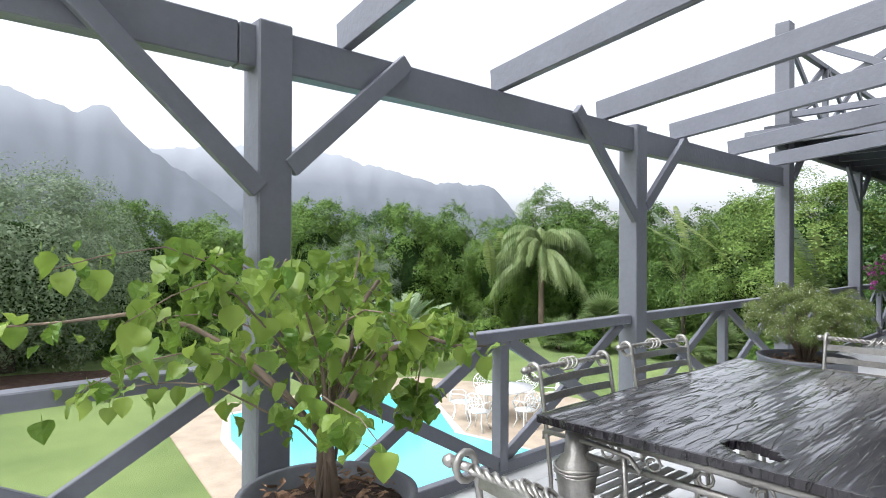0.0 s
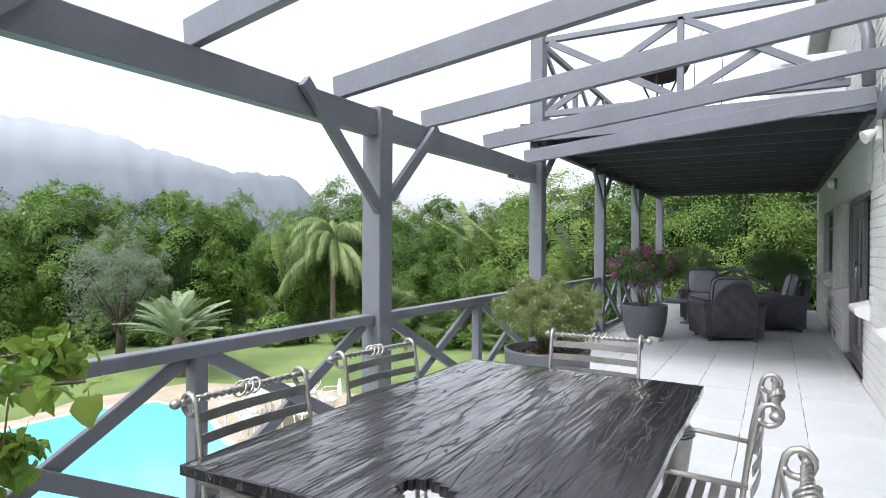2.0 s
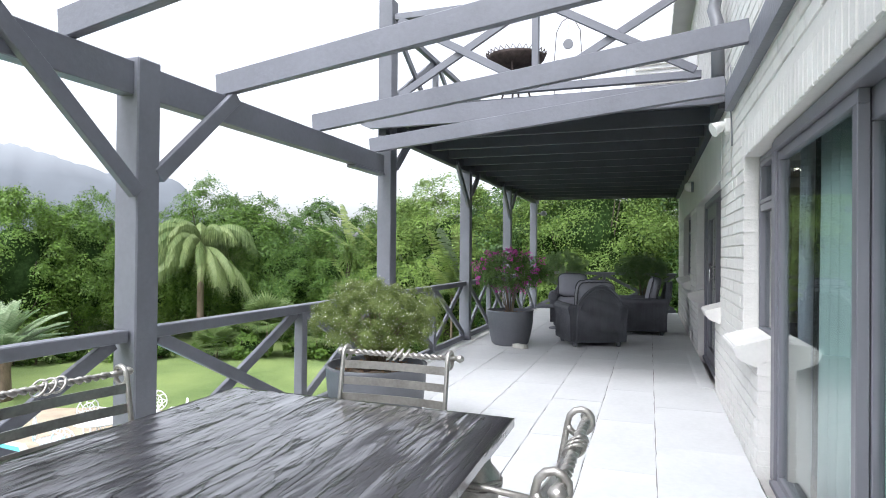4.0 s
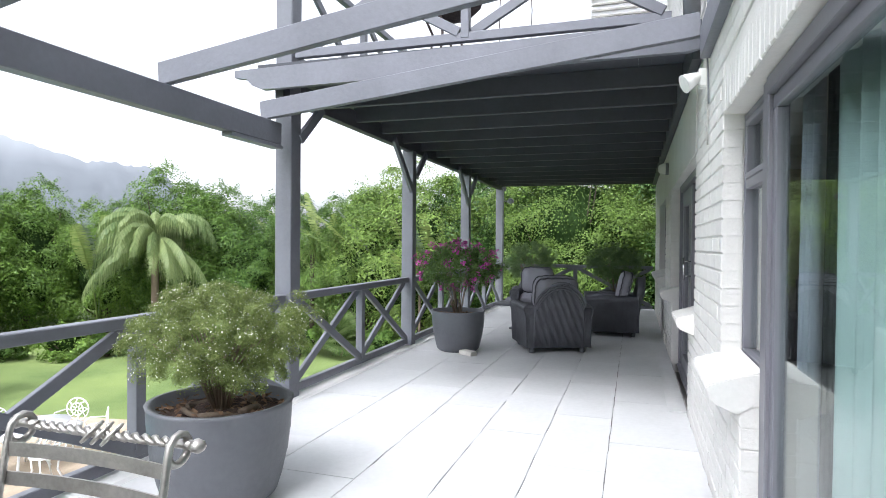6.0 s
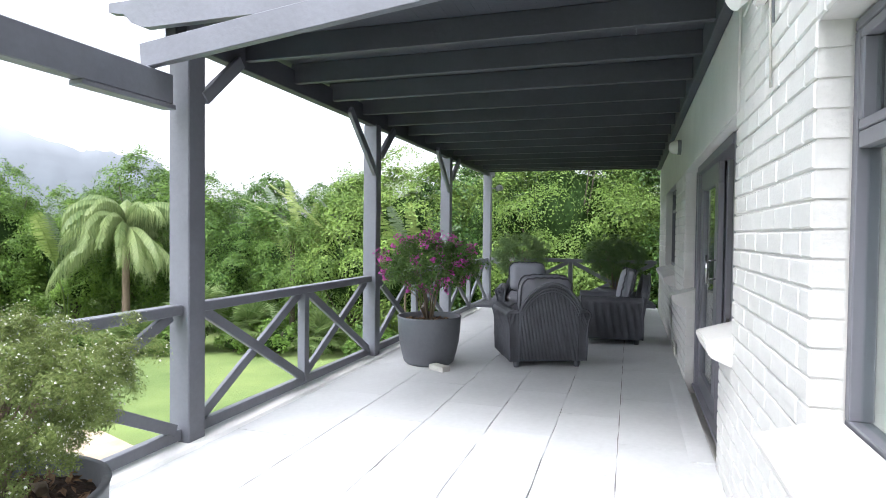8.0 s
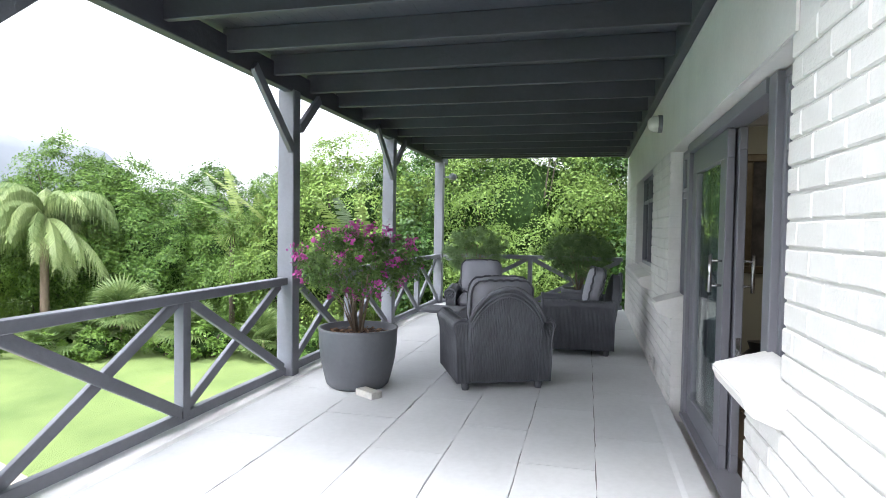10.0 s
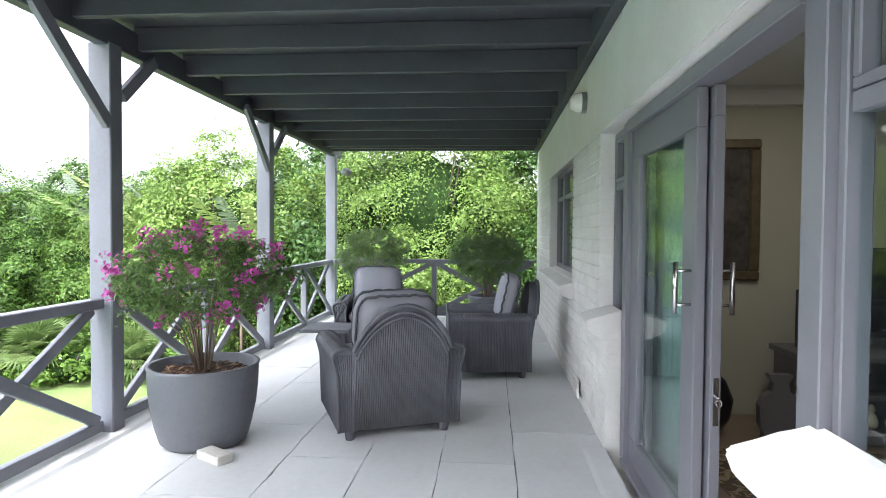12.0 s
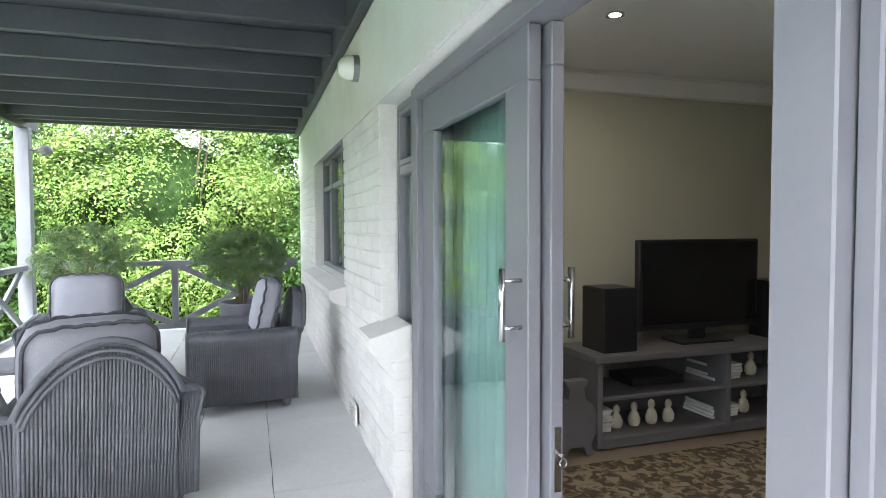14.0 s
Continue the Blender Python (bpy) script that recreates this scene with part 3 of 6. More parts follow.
plane_part("water", POOL_EDGE, LAWN_Z - 0.1, LAWN_Z + 0.064, WATER, pool, "clear turquoise water")

bed = thing("flower_bed", "bare red-brown mulch bed along the lawn", "flower bed")
plane_part("soil", oval(1.2, 22.2, 5.0, 2.2, -8, wob=0.05), LAWN_Z - 0.1, LAWN_Z + 0.05, MULCH, bed)

# ---- mountains far off ----


def mountain(label, far, az0, az1, ridge, seed):
    """Slopes that climb to a ridge; ridge(azimuth) gives its angle over the horizon in degrees."""
    cols, rows = 200, 40
    verts, faces = [], []
    for i in range(cols):
        az = az0 + (az1 - az0) * i / (cols - 1)
        base_top, top = ridge(az), 0.25 * noise.noise(Vector((az * 1.3, seed, 0))) + 0.15 * noise.noise(Vector((az * 4.1, seed, 2)))
        for j in range(rows):
            f = j / (rows - 1)
            d = far * (0.72 + 0.28 * f) * (1 + 0.03 * noise.noise(Vector((az * 0.6, f * 3, seed))))
            rough = sum(noise.noise(Vector((az * 0.45 * k, f * 4.5 * k, seed + k))) / k for k in (1, 2, 4, 8))
            h = far * math.tan(radians(max(0.0, base_top))) * f ** 1.2 + far * math.tan(radians(top)) * f ** 12 + 0.016 * far * rough * f * (1 - f) * 1.6
            d *= 1 + 0.006 * rough
            verts.append((d * math.cos(radians(az)), d * math.sin(radians(az)), LAWN_Z - 1 + h))
    for i in range(cols - 1):
        for j in range(rows - 1):
            a = i * rows + j
            faces.append((a, a + 1, a + rows + 1, a + rows))
    ob = new("backdrop", sheet_mesh("backdrop", verts, faces, HAZE_GLOW_ROCK))
    for p in ob.data.polygons:
        p.use_smooth = True
    return tagged(ob, label=label, kind="structure")


def ridge(azimuths, angles):
    return lambda a: float(np.interp(a, azimuths, angles))


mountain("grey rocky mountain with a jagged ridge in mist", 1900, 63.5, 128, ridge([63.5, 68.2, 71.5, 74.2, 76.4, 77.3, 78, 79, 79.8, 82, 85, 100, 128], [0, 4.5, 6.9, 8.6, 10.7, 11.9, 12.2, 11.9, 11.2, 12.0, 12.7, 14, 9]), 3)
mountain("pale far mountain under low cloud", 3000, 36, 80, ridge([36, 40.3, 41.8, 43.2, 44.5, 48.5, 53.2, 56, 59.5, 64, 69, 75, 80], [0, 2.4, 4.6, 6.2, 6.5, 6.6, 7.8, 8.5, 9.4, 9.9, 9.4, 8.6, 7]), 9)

# ---- house ----
WALL_TOP = 5.4
OPENINGS = [(2.9, 7.25, 0.84, 2.12), (3.6, 6.62, -0.2, 0.84), (8.7, 11.85, 0.84, 2.12), (9.18, 11.53, -0.2, 0.84), (13.2, 15.4, 0.98, 2.17)]
HOUSE_END = 17.5


def is_open(x, z):
    return any(a < x < b and c < z < d for a, b, c, d in OPENINGS)


bm = bmesh.new()
for x0, x1, z0, z1 in [(-4, 2.9, -2.1, WALL_TOP), (2.9, 7.25, 2.12, WALL_TOP), (2.9, 3.6, -2.1, 0.84), (6.62, 7.25, -2.1, 0.84), (7.25, 8.7, -2.1, WALL_TOP), (8.7, 11.85, 2.12, WALL_TOP), (8.7, 9.18, -2.1, 0.84), (11.53, 11.85, -2.1, 0.84),
                        (11.85, 13.2, -2.1, WALL_TOP), (13.2, 15.4, -2.1, 0.98), (13.2, 15.4, 2.17, WALL_TOP), (15.4, HOUSE_END, -2.1, WALL_TOP), (3.6, 6.62, -2.1, -0.12), (9.18, 11.53, -2.1, -0.12)]:
    box(bm, ((x0 + x1) / 2, -0.1545, (z0 + z1) / 2), (x1 - x0, 0.291, z1 - z0))
wall = tagged(part("wall_north", bm, WHITE_WALL, kind="structure"), label="white painted brick house wall")

bm = bmesh.new()
for c, d in [((HOUSE_END - 0.15, -3.15, 1.65), (0.3, 5.7, 7.5)), ((-3.85, -3.15, 1.65), (0.3, 5.7, 7.5)), ((6.5, -6.15, 1.65), (21, 0.3, 7.5)), ((6.5, -3.0, 5.5), (21.6, 6.6, 0.2))]:
    box(bm, c, d)
tagged(part("wall_outer", bm, WHITE_WALL, kind="structure"), label="plain outer walls and roof of the house")
# room inside
bm = bmesh.new()
box(bm, (7.5, -3.15, -0.1), (13.0, 5.7, 0.18))
tagged(part("floor_room", bm, material("tile_floor", (0.22, 0.17, 0.12), 0.4), kind="structure"), label="brown floor of the sitting room")
bm = bmesh.new()
box(bm, (7.5, -3.15, 2.62), (13.0, 5.7, 0.12))
tagged(part("ceiling", bm, ROOM_CEIL, kind="structure"), label="white ceiling of the sitting room")
bm = bmesh.new()
box(bm, (12.52, -3.15, 1.25), (0.16, 5.7, 2.7)), box(bm, (0.95, -3.15, 1.25), (0.16, 5.7, 2.7)), box(bm, (7.5, -5.9, 1.25), (13.0, 0.16, 2.7))
tagged(part("wall_room", bm, ROOM_WALL, kind="structure"), label="beige painted walls of the sitting room")
bm = bmesh.new()
prism(bm, [(12.44, 2.56), (12.44, 2.42), (12.40, 2.43), (12.33, 2.53), (12.33, 2.56)][::-1], -5.8, -0.32, "y")
tagged(part("trim", bm, ROOM_CEIL, kind="structure"), label="white cornice under the ceiling")

# ---- deck ----
DECK_Y = 3.62
bm = bmesh.new()
box(bm, (7.0, (DECK_Y - 0.02) / 2, -0.112), (21.6, DECK_Y + 0.0, 0.2))
deck = tagged(part("floor", bm, DECK_GAP, kind="structure"), label="grey-white painted deck of long slabs")
bm = bmesh.new()
box(bm, (7.0, 1.8, -1.5), (21.4, 3.3, 2.5))
tagged(part("wall_base", bm, WHITE_WALL, kind="structure"), label="white wall under the deck")
bm = bmesh.new()
prism(bm, [(3.27, -0.01), (3.30, 0.012), (3.62, 0.02), (3.66, 0.0), (3.66, -0.24), (3.6, -0.24)], -3.8, 17.9, "x")
tagged(part("trim", bm, KERB, kind="structure"), label="white painted rim along the edge of the deck")
bm = bmesh.new()
prism(bm, [(0.0, -0.01), (0.0, 0.012), (0.12, 0.008), (0.15, 0.001), (0.15, -0.01)], 9.19, 11.52, "x")
tagged(part("trim", bm, DECK, kind="structure"), label="low painted step along the wall")

# ---- timber pergola, posts and balustrade ----
POSTS = [-1.3, 1.86, 5.04, 8.48, 11.53, 14.47, 17.42]
PY, PW = 3.44, 0.165
pergola = thing("pergola", "grey painted timber pergola with rafters open to the sky", "pergola")
for x in POSTS:
    bm = bmesh.new()
    top = {8.48: 4.22}.get(x, 2.48 if x < 8 else 2.70)
    w = PW if x < 10 else 0.135
    box(bm, (x, PY, top / 2 + 0.005), (w, PW, top), bevel=0.008)
    part("post", bm, GREY_WOOD, pergola)
for x0, x1 in ((-3.2, 1.70), (1.70, 5.04), (5.04, 8.3)):
    bm = bmesh.new()
    box(bm, ((x0 + x1) / 2, PY, 2.365), (x1 - x0 - 0.006, 0.1, 0.19), bevel=0.006)
    part("beam", bm, GREY_WOOD, pergola)
bm = bmesh.new()
box(bm, (7.97, PY, 2.253), (0.7, 0.1, 0.03), bevel=0.004)
part("bearer", bm, GREY_WOOD, pergola)
for x in POSTS:
    if x > 17:
        continue
    for s in (-1, 1):
        if x > 8 and not (x > 8.5 or s > 0):
            continue
        bm = bmesh.new()
        if x < 8:
            low, hi, reach = (1.72, 2.47, 0.80) if s < 0 else (1.83, 2.46, 0.66)
        else:
            low, hi, reach = (2.14, 2.74, 0.66) if s < 0 else (2.36, 2.72, 0.38)
        stick(bm, (x + s * 0.075, PY - 0.07, low), (x + s * (reach + 0.09), PY - 0.078, hi), 0.09, 0.045, 0.004, up=(0, 1, 0))
        part("brace", bm, GREY_WOOD, pergola)
RAFTERS = [-2.3, -1.15, 0.0, 1.12, 2.28, 3.42, 4.6, 5.76, 7.0, 8.14]
for x in RAFTERS:
    bm = bmesh.new()
    stick(bm, (x, 3.485, 2.538), (x - (0.38 if x < 8 else 0.22), 0.05, 2.84), 0.055, 0.155, 0.005)
    part("rafter", bm, GREY_WOOD, pergola)
bm = bmesh.new()
box(bm, (2.1, 0.03, 2.70), (11.5, 0.06, 0.2), bevel=0.005)
part("wall_plate", bm, GREY_WOOD, pergola)


def rail_bay(parent, a, b, z0, z1, mid=True, top_w=0.09, post_w=0.08, post_lo=None):
    """A bay of railing from a to b: top and bottom rail, middle post, two crosses."""
    a, b = Vector((*a, 0)), Vector((*b, 0))
    bm = bmesh.new()
    stick(bm, a + Vector((0, 0, z1 - 0.035)), b + Vector((0, 0, z1 - 0.035)), top_w, 0.07, 0.006)
    part("top_rail", bm, GREY_WOOD, parent)
    bm = bmesh.new()
    stick(bm, a + Vector((0, 0, z0 + 0.04)), b + Vector((0, 0, z0 + 0.04)), 0.06, 0.075, 0.005)
    part("bottom_rail", bm, GREY_WOOD, parent)
    n = 2 if mid else 1
    for k in range(n):
        p, q = a.lerp(b, k / n), a.lerp(b, (k + 1) / n)
        d = (b - a).normalized() * 0.05
        side = Vector((-d.y, d.x, 0)).normalized() * 0.0185
        for s, (u, v) in ((1, (z0 + 0.08, z1 - 0.07)), (-1, (z1 - 0.07, z0 + 0.08))):
            bm = bmesh.new()
            stick(bm, p + d + s * side + Vector((0, 0, u)), q - d + s * side + Vector((0, 0, v)), 0.036, 0.078, 0.004)
            part("cross_brace", bm, GREY_WOOD, parent)
    if mid:
        bm = bmesh.new()
        m = a.lerp(b, 0.5)
        box(bm, (m.x, m.y, (z0 + z1) / 2), (post_w, post_w, z1 - z0 - 0.06), bevel=0.005)
        part("baluster", bm, GREY_WOOD, parent)


balustrade = thing("balustrade", "grey painted timber balustrade with crossed braces round the deck", "railing")
for a, b in zip(POSTS, POSTS[1:]):
    rail_bay(balustrade, (a + 0.09, PY), (b - 0.09, PY), 0.03, 0.95)
rail_bay(balustrade, (17.42, 3.34), (17.42, 0.05), 0.03, 0.97)

# ---- balcony over the deck ----
balcony = thing("balcony", "grey painted timber balcony over the deck with crossed railings", "balcony", at=(0, 0, 0.08))
for i in range(14):
    x = 8.36 + 0.697 * (i + 1) if i < 12 else 17.0 + 0.3 * (i - 12)
    bm = bmesh.new()
    box(bm, (x, 1.72, 2.755), (0.055, 3.38, 0.17), bevel=0.004)
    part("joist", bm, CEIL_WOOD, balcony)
bm = bmesh.new()
prism(bm, [(0.02, 2.69), (0.02, 2.88), (3.78, 2.83), (3.78, 2.77), (3.66, 2.75), (3.60, 2.69), (3.50, 2.65), (0.1, 2.67)], 8.16, 8.215, "x")
part("end_beam", bm, GREY_WOOD, balcony, "grey beam with a shaped end")
bm = bmesh.new()
box(bm, (13.05, PY - 0.02, 2.70), (9.5, 0.09, 0.19), bevel=0.006)
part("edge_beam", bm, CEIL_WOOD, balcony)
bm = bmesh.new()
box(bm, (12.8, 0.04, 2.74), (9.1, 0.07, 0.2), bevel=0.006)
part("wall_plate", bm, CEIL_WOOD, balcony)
for i in range(35):
    bm = bmesh.new()
    cuts = [8.2, 9.75, 10.0, 12.0, 12.25, 12.75, 13.05, 13.5, 13.7, 17.35]
    for n, (x0, x1) in enumerate(zip(cuts, cuts[1:])):
        gap = 0.009 if n % 2 and 6 <= i <= 10 else 0.001
        box(bm, ((x0 + x1) / 2, 0.02 + 0.1015 * (i + 0.5), 2.858), (x1 - x0, 0.1015 - gap, 0.032))
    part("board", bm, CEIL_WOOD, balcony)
rail_bay(balcony, (8.45, 3.34), (8.45, 0.2), 2.98, 3.97, True, 0.07, 0.07)
for a, b in ((8.57, 11.5), (11.5, 14.4), (14.4, 17.35)):
    rail_bay(balcony, (a, PY), (b, PY), 2.98, 3.97, True, 0.07, 0.07)
bm = bmesh.new()
box(bm, (17.42, PY, 3.42), (0.12, 0.12, 1.1), bevel=0.006)
part("corner_post", bm, GREY_WOOD, balcony)


# ---- glazing of the house ----


def pane_part(name, c, s, parent, mat=None, label=""):
    bm = bmesh.new()
    box(bm, c, s)
    ob = part(name, bm, mat or PANE, parent, label)
    ob.visible_shadow = False
    return ob


def frame_ring(x0, x1, z0, z1, w, y, d, parent, name="frame"):
    for n, c, s in ((name, ((x0 + x1) / 2, y, z1 - w / 2), (x1 - x0, d, w)), (name, ((x0 + x1) / 2, y, z0 + w / 2), (x1 - x0, d, w)), (name, (x0 + w / 2, y, (z0 + z1) / 2), (w, d, z1 - z0 - 2 * w)), (name, (x1 - w / 2, y, (z0 + z1) / 2), (w, d, z1 - z0 - 2 * w))):
        bm = bmesh.new()
        box(bm, c, s, bevel=0.004)
        part(n, bm, FRAME, parent)


def side_window(x0, x1, z0, z1, parent, y=-0.14):
    """A window with a small top light over a tall one."""
    split = z1 - 0.37
    frame_ring(x0, x1, z0, z1, 0.035, y, 0.07, parent)
    bm = bmesh.new()
    box(bm, ((x0 + x1) / 2, y, split), (x1 - x0 - 0.1, 0.066, 0.05), bevel=0.003)
    part("transom", bm, FRAME, parent)
    frame_ring(x0 + 0.055, x1 - 0.055, split + 0.028, z1 - 0.04, 0.03, y + 0.012, 0.05, parent, "sash")
    pane_part("pane", ((x0 + x1) / 2, y, (split + z1) / 2), (x1 - x0 - 0.17, 0.005, z1 - split - 0.15), parent)
    pane_part("pane", ((x0 + x1) / 2, y, (split + z0) / 2), (x1 - x0 - 0.06, 0.005, split - z0 - 0.05), parent)


def leaf_door(x0, x1, z1, y, parent, w=0.13):
    frame_ring(x0, x1, 0.0, z1, w, y, 0.045, parent, "door_frame")
    pane_part("pane", ((x0 + x1) / 2, y, z1 / 2), (x1 - x0 - 2 * w + 0.01, 0.006, z1 - 2 * w + 0.01), parent)


def handle(x, y, s, parent):
    """A straight steel pull on two pins; s is the side that it stands out to."""
    bm = bmesh.new()
    tube(bm, [(x, y + s * 0.065, 1.075), (x, y + s * 0.065, 1.30)], 0.011, 10)
    for z in (1.115, 1.262):
        tube(bm, [(x, y, z), (x, y + s * 0.065, z)], 0.007, 8)
    part("door_handle", bm, CHROME, parent, "straight brushed steel handle")


def glazed_unit(name, x0, xa, xb, x1, label):
    """A door opening with a side window on each hand; xa and xb are the door's ends."""
    unit = tagged(new(name), label=label, kind="structure")
    top = 2.11
    for x in (xa, xb):
        bm = bmesh.new()
        box(bm, (x, -0.115, top / 2), (0.11, 0.08, top), bevel=0.004)
        part("mullion", bm, FRAME, unit)
    bm = bmesh.new()
    box(bm, ((xa + xb) / 2, -0.13, top - 0.035), (xb - xa - 0.12, 0.13, 0.07), bevel=0.004)
    part("head", bm, FRAME, unit)
    bm = bmesh.new()
    box(bm, ((xa + xb) / 2, -0.13, 0.012), (xb - xa - 0.12, 0.16, 0.03), bevel=0.004)
    part("threshold", bm, FRAME, unit)
    side_window(x0 + 0.005, xa - 0.06, 0.85, top, unit)
    side_window(xb + 0.06, x1 - 0.005, 0.85, top, unit)
    return unit


door_2 = glazed_unit("door_2", 8.7, 9.2, 11.37, 11.85, "grey framed sliding glass doors, one leaf open, with side windows")
leaf_door(10.16, 11.31, 2.04, -0.125, door_2, 0.17)
leaf_door(10.12, 11.27, 2.04, -0.182, door_2, 0.13)
handle(10.20, -0.10, 1, door_2)
handle(10.19, -0.204, -1, door_2)
bm = bmesh.new()
box(bm, (10.116, -0.182, 0.72), (0.006, 0.022, 0.2))
part("lock_plate", bm, CHROME, door_2, "steel lock plate")
bm = bmesh.new()
tube(bm, [(10.115, -0.182, 0.74), (10.08, -0.182, 0.74)], 0.006, 6)
tube(bm, [(10.08, -0.182 + 0.012 * math.cos(a), 0.722 + 0.014 * math.sin(a)) for a in [k * 0.63 for k in range(11)]], 0.0025, 5)
part("key", bm, CHROME, door_2, "small steel key in the lock")

door_1 = glazed_unit("door_1", 2.9, 3.66, 6.55, 7.25, "grey framed closed glass doors with side windows")
leaf_door(5.03, 6.5, 2.04, -0.115, door_1, 0.06)
leaf_door(3.72, 5.16, 2.04, -0.165, door_1)

window_3 = tagged(new("window_3"), label="grey framed window of three lights over a white sill", kind="structure")
frame_ring(13.21, 15.39, 0.99, 2.16, 0.05, -0.13, 0.07, window_3)
for x in (13.94, 14.67):
    bm = bmesh.new()
    box(bm, (x, -0.13, 1.575), (0.05, 0.066, 1.07), bevel=0.003)
    part("mullion", bm, FRAME, window_3)
for x0, x1 in ((13.26, 13.915), (13.965, 14.645), (14.695, 15.34)):
    bm = bmesh.new()
    box(bm, ((x0 + x1) / 2, -0.128, 1.84), (x1 - x0, 0.05, 0.045), bevel=0.003)
    part("transom", bm, FRAME, window_3)
    pane_part("pane", ((x0 + x1) / 2, -0.13, 1.43), (x1 - x0, 0.005, 0.78), window_3)
    pane_part("pane", ((x0 + x1) / 2, -0.13, 1.985), (x1 - x0, 0.005, 0.25), window_3)

for x0, x1, z in ((6.61, 7.27, 0.88), (2.88, 3.61, 0.88), (8.66, 9.19, 0.93), (11.51, 11.88, 0.92), (13.1, 15.5, 1.0)):
    bm = bmesh.new()
    prism(bm, [(-0.1, z - 0.12), (-0.1, z), (0.0, z - 0.03), (0.13, z - 0.07), (0.138, z - 0.085), (0.115, z - 0.145), (0.10, z - 0.155), (0.0, z - 0.20)], x0, x1, "x")
    bmesh.ops.bevel(bm, geom=list(bm.edges), offset=0.008, segments=2, affect="EDGES", clamp_overlap=True)
    tagged(part("window_sill", bm, WHITE_WALL, kind="structure"), label="sloping white plastered sill block")


def curtain(x0, x1, mat, label, y=-0.30, z0=0.03, z1=2.25, folds=9):
    rod = thing("curtain", label, "curtain")
    n = folds * 8
    verts, faces = [], []
    for i in range(n + 1):
        x = x0 + (x1 - x0) * i / n
        for z, k in ((z0, 1.0), ((z0 + z1) / 2, 0.85), (z1, 0.6)):
            verts.append((x, y + 0.045 * k * math.sin(2 * math.pi * folds * i / n + 0.4 * math.sin(i * 0.37)), z))
    for i in range(n):
        for j in range(2):
            a = i * 3 + j
            faces.append((a, a + 3, a + 4, a + 1))
    ob = new("cloth", sheet_mesh("cloth", verts, faces, mat))
    for p in ob.data.polygons:
        p.use_smooth = True
    ob.parent = rod
    sol = ob.modifiers.new("thick", "SOLIDIFY")
    sol.thickness = 0.004
    bm = bmesh.new()
    tube(bm, [(x0 - 0.05, y, z1 + 0.02), (x1 + 0.05, y, z1 + 0.02)], 0.012, 8)
    part("rod", bm, CHROME, rod)
    return rod


curtain(10.75, 11.45, CURTAIN, "pale teal curtain drawn behind the glass door", folds=7)
curtain(11.46, 11.82, PAPER, "white blind cloth behind the narrow window", folds=3, y=-0.3, z0=0.9)
curtain(8.72, 9.14, SHEER, "pale lilac sheer curtain gathered at the side window", folds=6, y=-0.3)
curtain(6.76, 7.02, SHEER, "pale lilac sheer curtain edge behind the glass", folds=3, y=-0.34)
curtain(6.42, 6.7, DARK_CURTAIN, "dark curtain in narrow folds behind the glass", folds=4, y=-0.36)
curtain(3.7, 6.38, CURTAIN, "pale teal curtain drawn across the closed door", folds=15)
curtain(2.95, 3.6, SHEER, "pale lilac curtain at the narrow side window", folds=4)

# ---- lamps and pipes on the wall ----


def bulkhead(x, z):
    lamp = thing("wall_lamp", "round white glass bulkhead lamp with a grey collar on the wall", "lamp", at=(x, 0.0, z))
    bm = bmesh.new()
    prism(bm, [(0.085 * math.cos(a), 0.085 * math.sin(a)) for a in [k * math.pi / 12 for k in range(24)]], 0.001, 0.045, "y")
    part("collar", bm, GREY_METAL, lamp)
    bm = bmesh.new()
    rings = [(0.078, 0.045), (0.078, 0.08), (0.06, 0.12), (0.03, 0.14)]
    prev = None
    for r, y in rings:
        ring = [bm.verts.new((r * math.cos(a), y, r * math.sin(a))) for a in [k * math.pi / 12 for k in range(24)]]
        if prev:
            for k in range(24):
                bm.faces.new((prev[k], prev[(k + 1) % 24], ring[(k + 1) % 24], ring[k])).smooth = True
        prev = ring
    bm.faces.new(prev)
    part("shade", bm, LAMP_GLASS, lamp)
    return lamp


bulkhead(12.47, 2.47)
spot = thing("wall_lamp", "white cone-shaped spot lamp on the wall beside the downpipe", "lamp", at=(7.95, 0.0, 2.5))
bm = bmesh.new()
box(bm, (0, 0.03, 0), (0.08, 0.058, 0.12), bevel=0.01)
part("base", bm, LAMP_GLASS, spot)
bm = bmesh.new()
rings = [((0, 0.05, 0.02), 0.03), ((-0.02, 0.10, 0.0), 0.05), ((-0.05, 0.19, -0.04), 0.075)]
prev = None
for c, r in rings:
    c, r = (c[0], c[1] * 0.78, c[2]), r * 0.82
    d = Vector((-0.25, 0.85, -0.4)).normalized()
    a1 = d.cross(Vector((0, 0, 1))).normalized()
    a2 = d.cross(a1)
    ring = [bm.verts.new(Vector(c) + r * (math.cos(a) * a1 + math.sin(a) * a2)) for a in [k * math.pi / 9 for k in range(18)]]
    if prev:
        for k in range(18):
            bm.faces.new((prev[k], prev[(k + 1) % 18], ring[(k + 1) % 18], ring[k])).smooth = True
    prev = ring
bm.faces.new(prev)
part("shade", bm, LAMP_GLASS, spot)
pipe = thing("downpipe", "grey rainwater pipe and thin cables down the wall", "pipe")
bm = bmesh.new()
tube(bm, [(8.3, 0.09, 5.0), (8.3, 0.09, 3.75), (8.22, 0.12, 3.6), (8.1, 0.1, 3.45), (8.1, 0.09, 2.97)], 0.055, 12)
part("pipe", bm, GREY_METAL, pipe)
